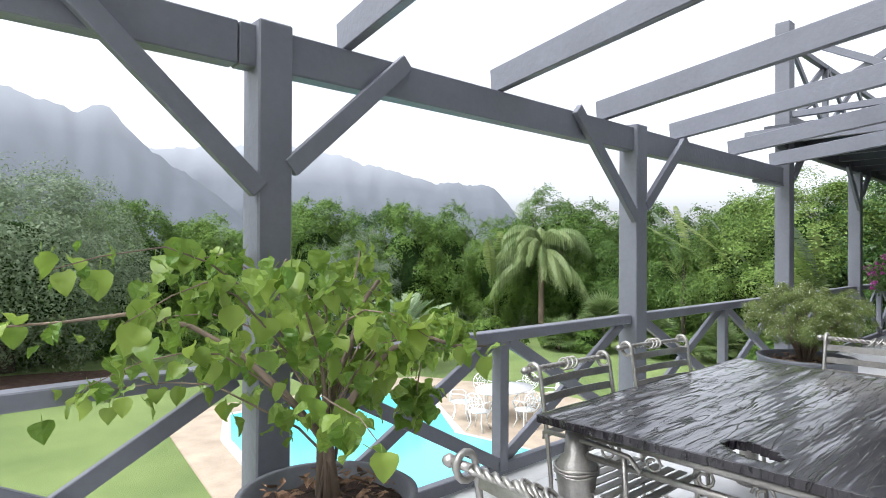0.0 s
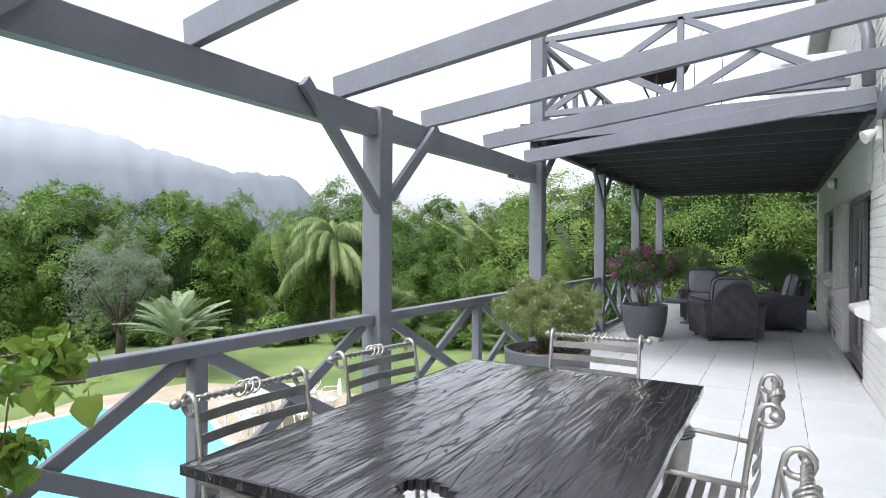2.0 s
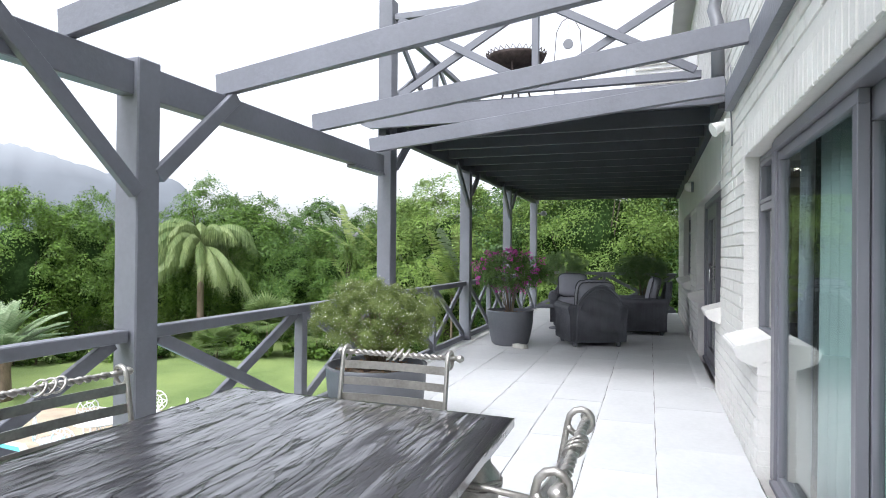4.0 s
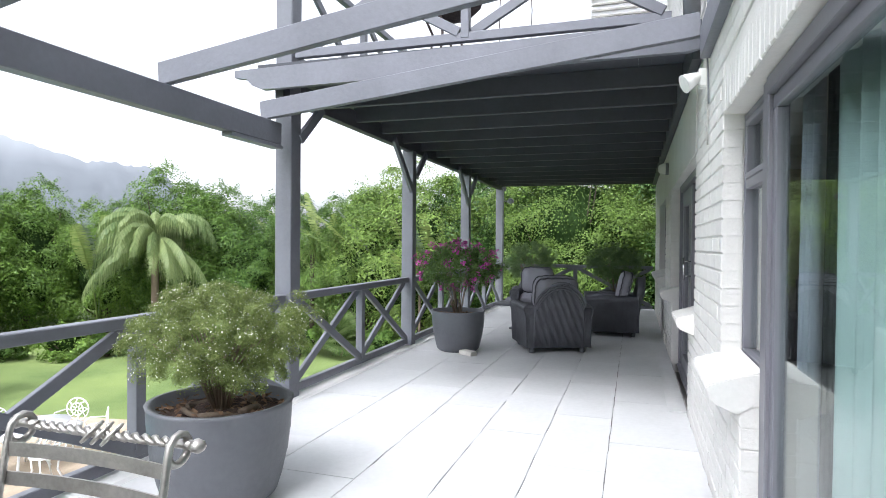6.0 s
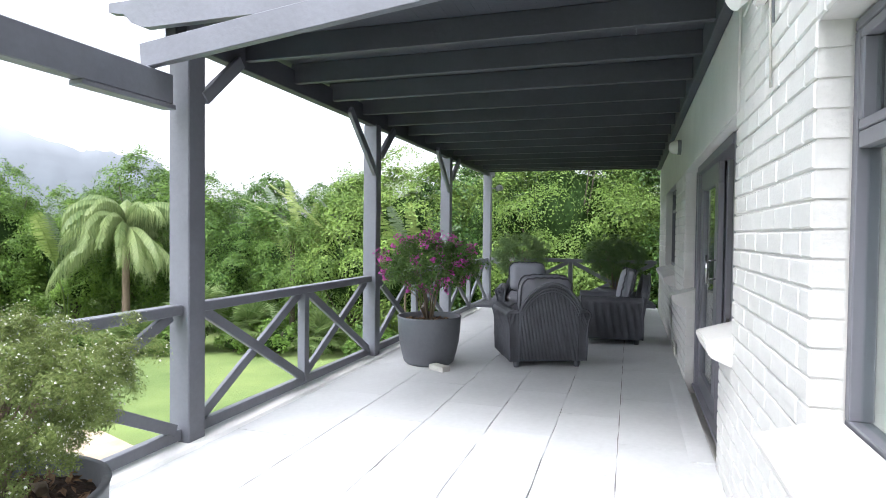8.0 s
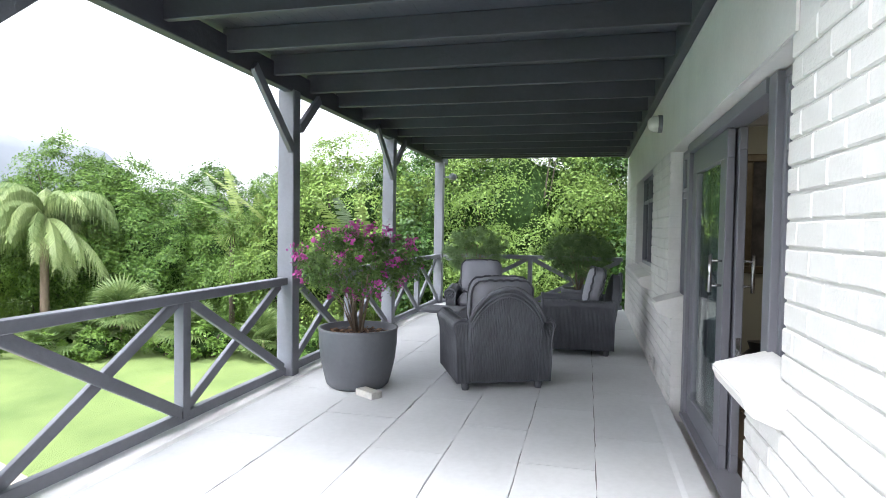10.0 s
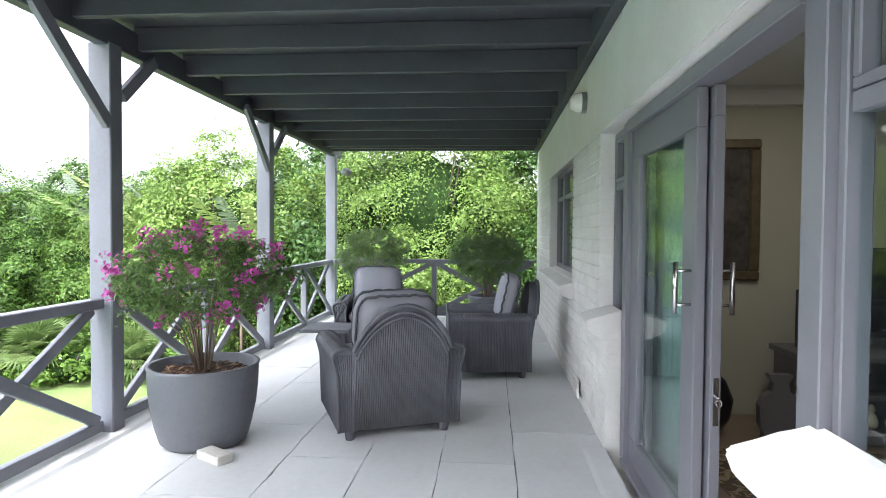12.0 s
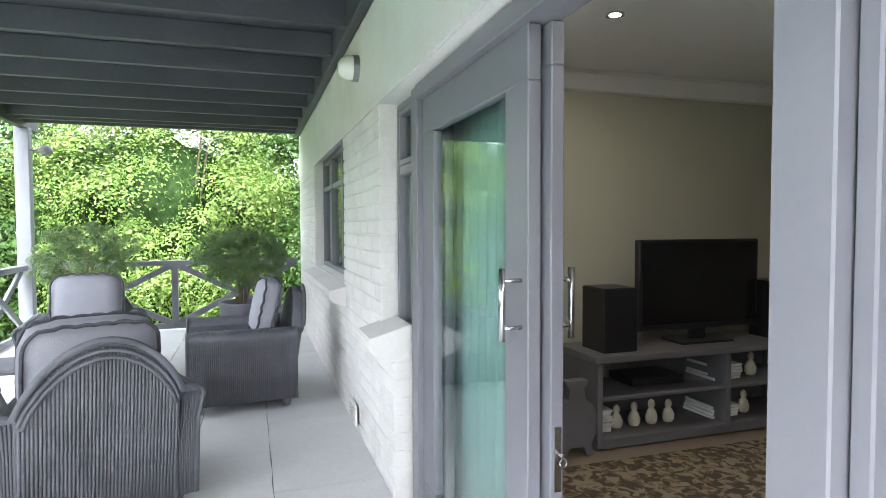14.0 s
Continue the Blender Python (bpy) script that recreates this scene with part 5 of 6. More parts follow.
def armchair(label, cushion_label):
    """A wicker armchair facing +x with rolled arms, an arched back and loose cushions."""
    c = thing("armchair", label, "armchair", "armchairs on the deck")
    W, D = 0.86, 0.80
    bm = bmesh.new()
    box(bm, (0.0, 0, 0.23), (D - 0.08, W - 0.1, 0.30), bevel=0.02)
    part("body", bm, WICKER, c)
    bm = bmesh.new()
    arch = lambda t: 0.52 + 0.48 * math.sin(math.pi * (0.03 + 0.94 * t)) ** 0.55
    outline = [(-0.315, 0.07)] + [(-0.315 + 0.63 * k / 24, 0.07 + 0.80 * arch(k / 24)) for k in range(25)] + [(0.315, 0.07)]
    prism(bm, outline, -0.355, -0.28, "x")
    tilt = pose(-0.33, 0, 0.1) @ pose(0, 0, 0, 0, -9, 0) @ pose(0.33, 0, -0.1)
    bm.transform(tilt)
    part("backrest", bm, WICKER, c)
    bm = bmesh.new()
    wicker_face(bm, (-0.357, -0.31, 0.07), (0, 1, 0), (0, 0, 1), 0.62, 0.79, 0.0145, arch)
    bm.transform(tilt)
    part("wicker_strand", bm, WICKER, c, kind="stuff")
    bm = bmesh.new()
    for d, q in ((0.0, 0.015), (0.05, 0.009), (0.085, 0.009)):
        tube(bm, [tilt @ Vector((-0.366, (-0.325 + 0.65 * k / 30) * (1 - d), 0.07 + (0.82 - d * 0.9) * arch(k / 30))) for k in range(31)], q, 7)
    part("back_rim", bm, WICKER, c)
    for s in (-1, 1):
        y = s * (W / 2 - 0.075)
        side = [(-0.05, 0.07), (-0.05, 0.50)] + [(0.012 - 0.075 * math.cos(a), 0.535 + 0.062 * math.sin(a)) for a in [0.1 + 0.3 * k for k in range(11)]] + [(0.075, 0.50), (0.058, 0.43), (0.045, 0.07)]
        outline = [(y + s * a, z) for a, z in side]
        if s < 0:
            outline = outline[::-1]
        bm = bmesh.new()
        prism(bm, outline, -0.37, 0.37, "x")
        part("side_panel", bm, WICKER, c)
        bm = bmesh.new()
        n = 52
        for i in range(n):
            x = -0.36 + 0.72 * (i + 0.5) / n
            tube(bm, [(x, y + s * 0.046, 0.07), (x, y + s * 0.059, 0.43), (x, y + s * 0.076, 0.50), (x, y + s * 0.082, 0.54), (x, y + s * 0.055, 0.59), (x, y + s * 0.01, 0.60)], 0.0068, 5)
        for fx in (0.372, -0.372):
            for i in range(8):
                q = -0.046 + 0.092 * (i + 0.5) / 8
                tube(bm, [(fx, y + s * q, 0.07), (fx, y + s * q, 0.43), (fx, y + s * (q * 1.3 + 0.008), 0.56)], 0.0062, 5)
        part("wicker_strand", bm, WICKER, c, kind="stuff")
        for fx in (0.376, -0.376):
            bm = bmesh.new()
            tube(bm, [(fx, yy, z) for yy, z in outline], 0.011, 6)
            for k in range(2 if fx > 0 else 0):
                tube(bm, [(fx, y + s * (0.012 - 0.042 * (1 - 0.5 * k) * math.cos(a)), 0.535 + 0.036 * (1 - 0.5 * k) * math.sin(a)) for a in [0.5 * i for i in range(14)]], 0.009, 5)
            part("arm_rim", bm, WICKER, c)
    for sx in (-0.31, 0.31):
        for sy in (-0.32, 0.32):
            bm = bmesh.new()
            lathe(bm, [(0.028, 0), (0.034, 0.04), (0.034, 0.09)], 10, (sx, sy, 0))
            part("leg", bm, WICKER, c)
    bm = bmesh.new()
    box(bm, (0.06, 0, 0.44), (0.60, 0.56, 0.13), bevel=0.045)
    part("seat_cushion", bm, CUSHION, c)
    bm = bmesh.new()
    box(bm, (0, 0, 0), (0.17, 0.56, 0.46))
    bmesh.ops.subdivide_edges(bm, edges=bm.edges, cuts=7, use_grid_fill=True)
    for v in bm.verts:
        a, b = abs(v.co.y) / 0.28, abs(v.co.z) / 0.23
        v.co.x *= 0.35 + 0.75 * math.sqrt(max(0, 1 - a ** 4)) * math.sqrt(max(0, 1 - b ** 4))
        k = max(0, a + b - 1.45)
        v.co.y *= 1 - 0.25 * k
        v.co.z *= 1 - 0.25 * k
    for f in bm.faces:
        f.smooth = True
    place = pose(-0.20, 0, 0.715, 0, -13, 0)
    bm.transform(place)
    part("back_cushion", bm, CUSHION, c, cushion_label)
    bm = bmesh.new()
    for dx in (-0.06, 0.06):
        ring = []
        for k in range(73):
            a = 2 * math.pi * k / 72
            ca, sa = math.cos(a), math.sin(a)
            q = (abs(ca) ** 5 + abs(sa) ** 5) ** -0.2
            ring.append(place @ Vector((dx + 0.005 * math.sin(17 * a), 0.272 * ca * q, (0.224 + 0.004 * math.sin(23 * a)) * sa * q)))
        tube(bm, ring, 0.009, 5)
    part("piping", bm, CUSHION_EDGE, c, "dark ruffled cushion piping")
    return c


a1 = armchair("grey wicker armchair with its back turned and a grey cushion", "grey cushion with a soft round edge")
a1.matrix_basis = pose(11.97, 1.53, 0, 0, 0, 24)
b1 = copy_thing(a1, pose(13.72, 0.80, 0, 0, 0, 95))
b1["label"] = "grey wicker armchair facing the railing with a grey cushion"
c1 = copy_thing(a1, pose(14.5, 2.10, 0, 0, 0, 188))
for seat in (a1, b1, c1):
    seat.scale = (1.06, 1.06, 1.06)
c1["label"] = "grey wicker armchair at the far end with a pale grey cushion"
low = thing("coffee_table", "low grey wicker side table between the armchairs", "table", at=(13.55, 2.40, 0))
bm = bmesh.new()
box(bm, (0, 0, 0.43), (0.5, 0.5, 0.035), bevel=0.01)
part("tabletop", bm, WICKER, low)
bm = bmesh.new()
lathe(bm, [(0.16, 0.0), (0.16, 0.02), (0.03, 0.05), (0.03, 0.38), (0.12, 0.413)], 16, (0.12, -0.12, 0))
part("pedestal", bm, WICKER, low)

# ---- sitting room ----
cab = thing("tv_cabinet", "low grey painted cabinet with open shelves along the wall", "cabinet", at=(12.0, -2.3, 0))
cab.scale = (1, 1, 1.06)
for nm, c, sz in (("top", (0, 0, 0.545), (0.50, 1.9, 0.04)), ("side_panel", (0, 0.90, 0.265), (0.46, 0.04, 0.52)), ("side_panel", (0, -0.90, 0.265), (0.46, 0.04, 0.52)), ("divider", (0, -0.12, 0.28), (0.45, 0.04, 0.49)),
                  ("shelf", (0, 0.39, 0.30), (0.44, 0.98, 0.025)), ("shelf", (0, -0.51, 0.30), (0.44, 0.74, 0.025)), ("base", (0, 0, 0.03), (0.46, 1.76, 0.06)), ("back_panel", (0.22, 0, 0.29), (0.012, 1.76, 0.46))):
    bm = bmesh.new()
    box(bm, c, sz, bevel=0.004)
    part(nm, bm, CABINET, cab)
tv = thing("television", "black flat television on the cabinet", "television", at=(12.03, -2.37, 0.59), turn=180)
bm = bmesh.new()
box(bm, (0, 0, 0.42), (0.06, 1.04, 0.64), bevel=0.008)
part("case", bm, BLACK, tv)
bm = bmesh.new()
box(bm, (0.033, 0, 0.43), (0.004, 0.98, 0.57))
part("screen", bm, SCREEN, tv)
bm = bmesh.new()
box(bm, (0, 0, 0.012), (0.24, 0.45, 0.024), bevel=0.008), box(bm, (-0.01, 0, 0.06), (0.04, 0.12, 0.09))
part("stand", bm, BLACK, tv)
for y in (-1.6, -3.05):
    sp = thing("loudspeaker", "black loudspeaker box beside the television", "loudspeaker", at=(11.98, y, 0.59), turn=180)
    bm = bmesh.new()
    box(bm, (0, 0, 0.215), (0.27, 0.26, 0.43), bevel=0.008)
    part("case", bm, BLACK, sp)
    bm = bmesh.new()
    box(bm, (0.134, 0, 0.2), (0.008, 0.21, 0.37))
    part("grille", bm, BLACK, sp)
for y0, z, n in ((-1.45, 0.062, 7), (-2.52, 0.332, 5), (-2.50, 0.062, 4)):
    for k in range(n):
        bk = thing("magazine", "white-edged magazine in a stack on the cabinet shelf", "magazine", "magazines in the cabinet", at=(12.03 + 0.008 * math.sin(k * 3), y0 + 0.01 * math.cos(k * 5), z + 0.022 * k), turn=r.uniform(-4, 4))
        bm = bmesh.new()
        box(bm, (0, 0, 0.01), (0.28, 0.24, 0.019), bevel=0.002)
        part("paper_block", bm, PAPER, bk)
for k, (y, z) in enumerate(((-1.64, 0.062), (-1.78, 0.062), (-1.92, 0.062), (-2.06, 0.062), (-2.72, 0.062), (-2.78, 0.332))):
    fg = thing("figurine", "small cream ceramic ornament on the cabinet shelf", "ornament", "ornaments in the cabinet", at=(11.95, y, z))
    bm = bmesh.new()
    lathe(bm, [(0.03, 0), (0.042, 0.02), (0.045, 0.05), (0.03, 0.09), (0.016, 0.105), (0.026, 0.125), (0.022, 0.15), (0.006, 0.165)], 12)
    bmesh.ops.scale(bm, vec=(0.8, 1.0, 0.95 + 0.04 * (k % 3)), verts=bm.verts)
    part("ornament", bm, CERAMIC, fg)
dvd = thing("media_player", "flat black player on the cabinet shelf", "player", at=(12.05, -1.95, 0.332))
bm = bmesh.new()
box(bm, (0, 0, 0.035), (0.28, 0.42, 0.055), bevel=0.004)
part("case", bm, BLACK, dvd)
jar = thing("floor_vase", "grey painted flat vase-shaped stand on the floor beside the cabinet", "ornament", at=(11.75, -1.2, 0))
bm = bmesh.new()
half = [(0.0, 0.06), (0.05, 0.06), (0.075, 0.0), (0.11, 0.0), (0.10, 0.07), (0.13, 0.13), (0.135, 0.26), (0.11, 0.32), (0.06, 0.36), (0.05, 0.42), (0.075, 0.46), (0.075, 0.475), (0.0, 0.475)]
outline = half + [(-x, z) for x, z in half[::-1][1:-1]]
prism(bm, outline, -0.035, 0.035, "x")
part("board", bm, CABINET, jar)
dark_vase = thing("floor_vase", "round dark grey pot on the floor behind the flat vase", "vase", at=(11.95, -0.78, 0))
bm = bmesh.new()
lathe(bm, [(0.10, 0.0), (0.17, 0.12), (0.19, 0.25), (0.14, 0.38), (0.08, 0.44), (0.10, 0.50), (0.06, 0.50)], 24)
part("body", bm, BLACK, dark_vase)
pic = thing("picture", "dull gold framed painting on the beige wall", "picture", at=(12.42, -1.03, 1.61))
pic.scale = (1, 1, 0.92)
bm = bmesh.new()
for c, sz in (((0, 0, 0.56), (0.04, 0.62, 0.08)), ((0, 0, -0.56), (0.04, 0.62, 0.08)), ((0, 0.27, 0), (0.04, 0.08, 1.04)), ((0, -0.27, 0), (0.04, 0.08, 1.04))):
    box(bm, c, sz, bevel=0.012)
part("frame", bm, GILT, pic)
bm = bmesh.new()
box(bm, (0.005, 0, 0), (0.01, 0.46, 1.04))
part("canvas", bm, ARTWORK, pic)
rug = thing("rug", "brown and beige patterned rug on the floor", "rug", at=(9.8, -1.9, -0.01))
bm = bmesh.new()
box(bm, (0, 0, 0.008), (3.6, 2.7, 0.012), bevel=0.003)
part("carpet", bm, CARPET, rug)
# The downlight at x 11.3 is real; the other two are added, out of view.
for x, y in ((11.3, -1.17), (8.9, -1.16), (6.0, -2.0)):
    dl = thing("downlight", "small round warm downlight in the ceiling, two of three added", "lamp", at=(x, y, 2.56))
    bm = bmesh.new()
    lathe(bm, [(0.05, -0.004), (0.052, -0.012), (0.035, -0.012), (0.033, -0.001)], 18)
    part("rim", bm, CHROME, dl)
    bm = bmesh.new()
    lathe(bm, [(0.030, -0.010), (0.015, -0.014)], 14)
    part("bulb", bm, GLOW, dl)

# Area lamps under all three; the two added ones only brighten the room.
for x, y in ((11.3, -1.17), (8.9, -1.16), (6.0, -2.0)):
    lamp = new("downlight_fill", bpy.data.lights.new("downlight_fill", "AREA"))
    lamp.data.energy, lamp.data.color, lamp.data.size = 1.5, (1.0, 0.9, 0.76), 0.1
    lamp.matrix_basis = pose(x, y, 2.53)

# ---- garden ----
hedge_kinds = [leafy_tree("dense green hedge tree with rounded leaf clumps", "tree", "hedge trees round the lawn", LEAF_HEDGE, 20 + k, 2.1, 5.4 + 0.45 * k, 0.0, 42000, 0.10, 105, wild=0.26) for k in range(3)]
dark_kinds = [leafy_tree("dark green leafy tree behind the hedge", "tree", "dark trees behind the hedge", LEAF_DARK, 40 + k, 2.7, 5.9 + 0.4 * k, 0.2, 20000, 0.13, 80) for k in range(2)]
light_kinds = [leafy_tree("bright yellow-green leafy tree beyond the deck", "tree", "bright trees beyond the deck", LEAF_LIGHT, 60 + k, 2.4, 6.2 + 0.4 * k, 0.0, 52000, 0.095, 120, wild=0.26) for k in range(2)]
end_tree = leafy_tree("broad bright green tree with small leaves beyond the deck", "tree", "", LEAF_LIGHT, 66, 2.5, 7.6, 0.0, 95000, 0.078, 300)
end_tree.matrix_basis = on_lawn(24.4, 2.5, 0, 40)
LINE = [(-13, 26), (-4, 30.5), (2.4, 31), (9, 29.5), (15.5, 27.5), (22.0, 25.0), (26.0, 19.5), (26.5, 14), (26, 9.5), (25.6, 6.2)]


def along(points, step):
    out, left = [], 0.0
    for (x0, y0), (x1, y1) in zip(points, points[1:]):
        d = math.hypot(x1 - x0, y1 - y0)
        t = left
        while t < d:
            out.append((x0 + (x1 - x0) * t / d, y0 + (y1 - y0) * t / d))
            t += step
        left = t - d
    return out


r = random.Random(5)
used = set()


def plant(kinds, m, s):
    """The first tree of a kind is moved into place; all later ones are copies."""
    k = r.randrange(len(kinds))
    ob = kinds[k]
    if ob.name in used:
        ob = copy_thing(ob, m)
    else:
        used.add(ob.name)
        ob.matrix_basis = m
    ob.scale = s
    return ob


for x, y in along(LINE, 2.5):
    bright = y < 13.0
    s = r.uniform(0.82, 1.08)
    plant(light_kinds if bright and r.random() < 0.75 else hedge_kinds, on_lawn(x + r.uniform(-0.4, 0.4), y + r.uniform(-0.4, 0.4), 0, r.uniform(0, 360)), (s, s, s * r.uniform(0.86, 1.1)))
for x, y in along([(px * 1.12 + 0.6, py * 1.1 + 1.0) for px, py in LINE], 4.6):
    s = r.uniform(0.9, 1.05)
    plant(dark_kinds if r.random() < 0.6 else hedge_kinds, on_lawn(x, y, 0, r.uniform(0, 360)), (s, s, s * 0.95))
for x, y, kind, s in ((25.6, 4.9, dark_kinds, 1.0), (25.0, -1.0, dark_kinds, 0.95), (27.5, 1.4, dark_kinds, 1.15), (28.5, 6.9, hedge_kinds, 1.1), (25.0, -4.2, hedge_kinds, 1.0)):
    plant(kind, on_lawn(x, y, 0, 70 * y), (s, s, s))
olive = leafy_tree("large grey-green olive tree by the flower bed", "tree", "", LEAF_OLIVE, 81, 3.5, 5.4, 0.5, 70000, 0.12, 220, aspect=0.4)
olive.matrix_basis = on_lawn(3.0, 25.0)
silver = leafy_tree("thin silver-leaved shrub in front of the hedge", "shrub", "", LEAF_SILVER, 83, 1.45, 3.7, 0.9, 15000, 0.085, 90, DARK_BARK, aspect=0.25, wild=0.7, core=False)
silver.matrix_basis = on_lawn(13.8, 20.5)
cycad = palm("cycad with stiff arching pale green fronds on the lawn", 1.05, 54, 1.95, LEAF_CYCAD, 3, bend=48, hang=0.05, wide=0.30, leaflets=64, trunk_r=0.22, elev=(30, 88), category="cycad")
cycad.matrix_basis = on_lawn(13.4, 16.8)
queen = palm("palm with long drooping feathery fronds before the hedge", 4.1, 52, 3.3, LEAF_QUEEN, 9, bend=176, hang=1.0, wide=0.85, leaflets=90, elev=(-15, 88), fine=0.75, curl=1.32)
queen.matrix_basis = on_lawn(22.8, 18.6)
for k, (x, y, h, c, s) in enumerate(((21.6, 14.4, 1.3, 64, 1.15), (22.2, 12.6, 0.8, 52, 1.05), (22.6, 10.2, 0.6, 44, 1.0), (20.6, 15.9, 0.5, 40, 1.0), (17.3, 20.8, 0.5, 34, 0.9), (23.4, 7.6, 2.6, 46, 0.95))):
    f = fan_palm("palm with stiff fan leaves in front of the hedge", 30 + k, 0.05, c, s, LEAF_FAN, h)
    f.matrix_basis = on_lawn(x, y, 0, 40 * k)


def yucca(label, seed, height, size):
    """A stem with a ball of narrow blades, the lower ones hanging."""
    r = random.Random(seed)
    tree = thing("yucca", label, "yucca")
    bm = bmesh.new()
    tube(bm, [(0, 0, -0.1), (0.05, 0.03, height * 0.5), (0, 0, height)], 0.11, 8, 0.8)
    part("trunk", bm, DARK_BARK, tree)
    bm = bmesh.new()
    n = 7
    left, right = [], []
    for i in range(n + 1):
        t = i / n
        w = 0.026 * size * math.sin(math.pi * (0.12 + 0.86 * t)) ** 0.7
        z = -0.16 * size * t ** 2.2
        left.append(bm.verts.new((size * t, -w, z + w * 0.5))), right.append(bm.verts.new((size * t, w, z + w * 0.5)))
    for i in range(n):
        bm.faces.new((left[i], left[i + 1], right[i + 1], right[i]))
    me = finish("blade", bm, LEAF_PALM)
    for i in range(110):
        f = part("blade", me, None, tree)
        f.matrix_basis = pose(0, 0, height + r.uniform(-0.15, 0.1), 0, 0, i * 137.5) @ pose(0, 0, 0, 0, 52 - 140 * i / 110 + r.uniform(-8, 8), 0)
        f.scale = [r.uniform(0.8, 1.1)] * 3
    return tree


yucca("tall yucca with a ball of narrow green blades in the hedge", 4, 3.85, 0.78).matrix_basis = on_lawn(24.4, 12.45, 0, 20)
r = random.Random(8)
low_bush = leafy_tree("low green bush at the foot of the hedge", "bush", "low bushes at the foot of the hedge", LEAF_HEDGE, 91, 0.7, 1.0, -0.05, 2600, 0.09, 30)
first = True
for x, y in along([(-7, 25.5), (6.5, 26), (14.8, 24.2), (19.6, 18.6), (21.4, 14.9), (23.0, 11.0), (23.2, 4.5), (23, -2)], 1.6):
    if math.hypot(x - 13.7, y - 17.7) < 3.0:
        continue
    m, s = on_lawn(x + r.uniform(-0.3, 0.3), y + r.uniform(-0.3, 0.3), 0, r.uniform(0, 360)), r.uniform(0.8, 1.4)
    ob = copy_thing(low_bush, m) if not first else low_bush
    if first:
        ob.matrix_basis = m
    first = False
    ob.scale = (s, s, s * 0.8)



def paddle_plant(label, seed, count, height):
    """Tall stems in a fan, each with a long split paddle leaf."""
    r = random.Random(seed)
    tree = thing("banana_plant", label, "palm")
    for k in range(count):
        bm = bmesh.new()
        a, lean = r.uniform(-0.5, 0.5), (k / (count - 1) - 0.5) * 1.5
        L = height * r.uniform(0.8, 1.05)
        def at(t):
            return Vector((math.sin(lean * (0.3 + 0.9 * t)) * L * t, a * t * 0.6, L * t * (1 - 0.28 * abs(lean) * t)))
        tube(bm, [at(t / 8) for t in range(9)], 0.032, 6, 0.3)
        for i in range(48):
            t = 0.58 + 0.42 * i / 48
            p, d = at(t), (at(t + 0.02) - at(t)).normalized()
            w = 0.30 * math.sin(math.pi * min(1, (t - 0.54) / 0.5)) ** 0.7
            for sd in (-1, 1):
                o = (Vector((0.25, sd, -0.25 + r.uniform(-0.25, 0.15))).normalized() + d * 0.35) * w
                q = d * L * 0.0041
                v = [bm.verts.new(x) for x in (p - q, p + o - q * 0.7, p + o + q * 0.7, p + q)]
                bm.faces.new(v)
        part("leaf", bm, LEAF_PALM if k % 3 else LEAF_SILVER, tree)
    return tree


for k, (x, y, h) in enumerate(((25.2, 11.9, 6.3), (25.4, 9.0, 6.6), (24.6, 7.2, 5.6), (22.9, 21.6, 5.6))):
    paddle_plant("tall plant with long split paddle leaves above the hedge", 50 + k, 9, h).matrix_basis = on_lawn(x, y, 0, 50 * k + 70)
flood = thing("flood_lamp", "small round grey flood lamp on the corner post", "lamp", at=(17.42, 3.36, 2.42))
bm = bmesh.new()
tube(bm, [(0, 0, 0), (0, -0.10, 0.0)], 0.015, 6)
part("bracket", bm, GREY_METAL, flood)
bm = bmesh.new()
lathe(bm, [(0.02, -0.06), (0.075, -0.04), (0.085, 0.0), (0.06, 0.05), (0.02, 0.07)], 16, (0, -0.17, 0))
part("shade", bm, GREY_METAL, flood)

# garden furniture by the pool
TX, TY = 11.35, 10.55
gt = thing("garden_table", "white cast metal garden table on the paving", "table", at=(TX, TY, LAWN_Z + 0.03))
bm = bmesh.new()
lathe(bm, [(0.55, 0.70), (0.56, 0.73), (0.05, 0.735)], 28)
bmesh.ops.scale(bm, vec=(1.5, 1, 1), verts=bm.verts)
part("tabletop", bm, CAST, gt)
for a in range(4):
    bm = bmesh.new()
    c, s = math.cos(a * 1.57 + 0.78), math.sin(a * 1.57 + 0.78)
    tube(bm, [(0.42 * c, 0.42 * s, 0), (0.36 * c, 0.36 * s, 0.12), (0.2 * c, 0.2 * s, 0.4), (0.4 * c, 0.4 * s, 0.7)], 0.022, 6)
    part("leg", bm, CAST, gt)


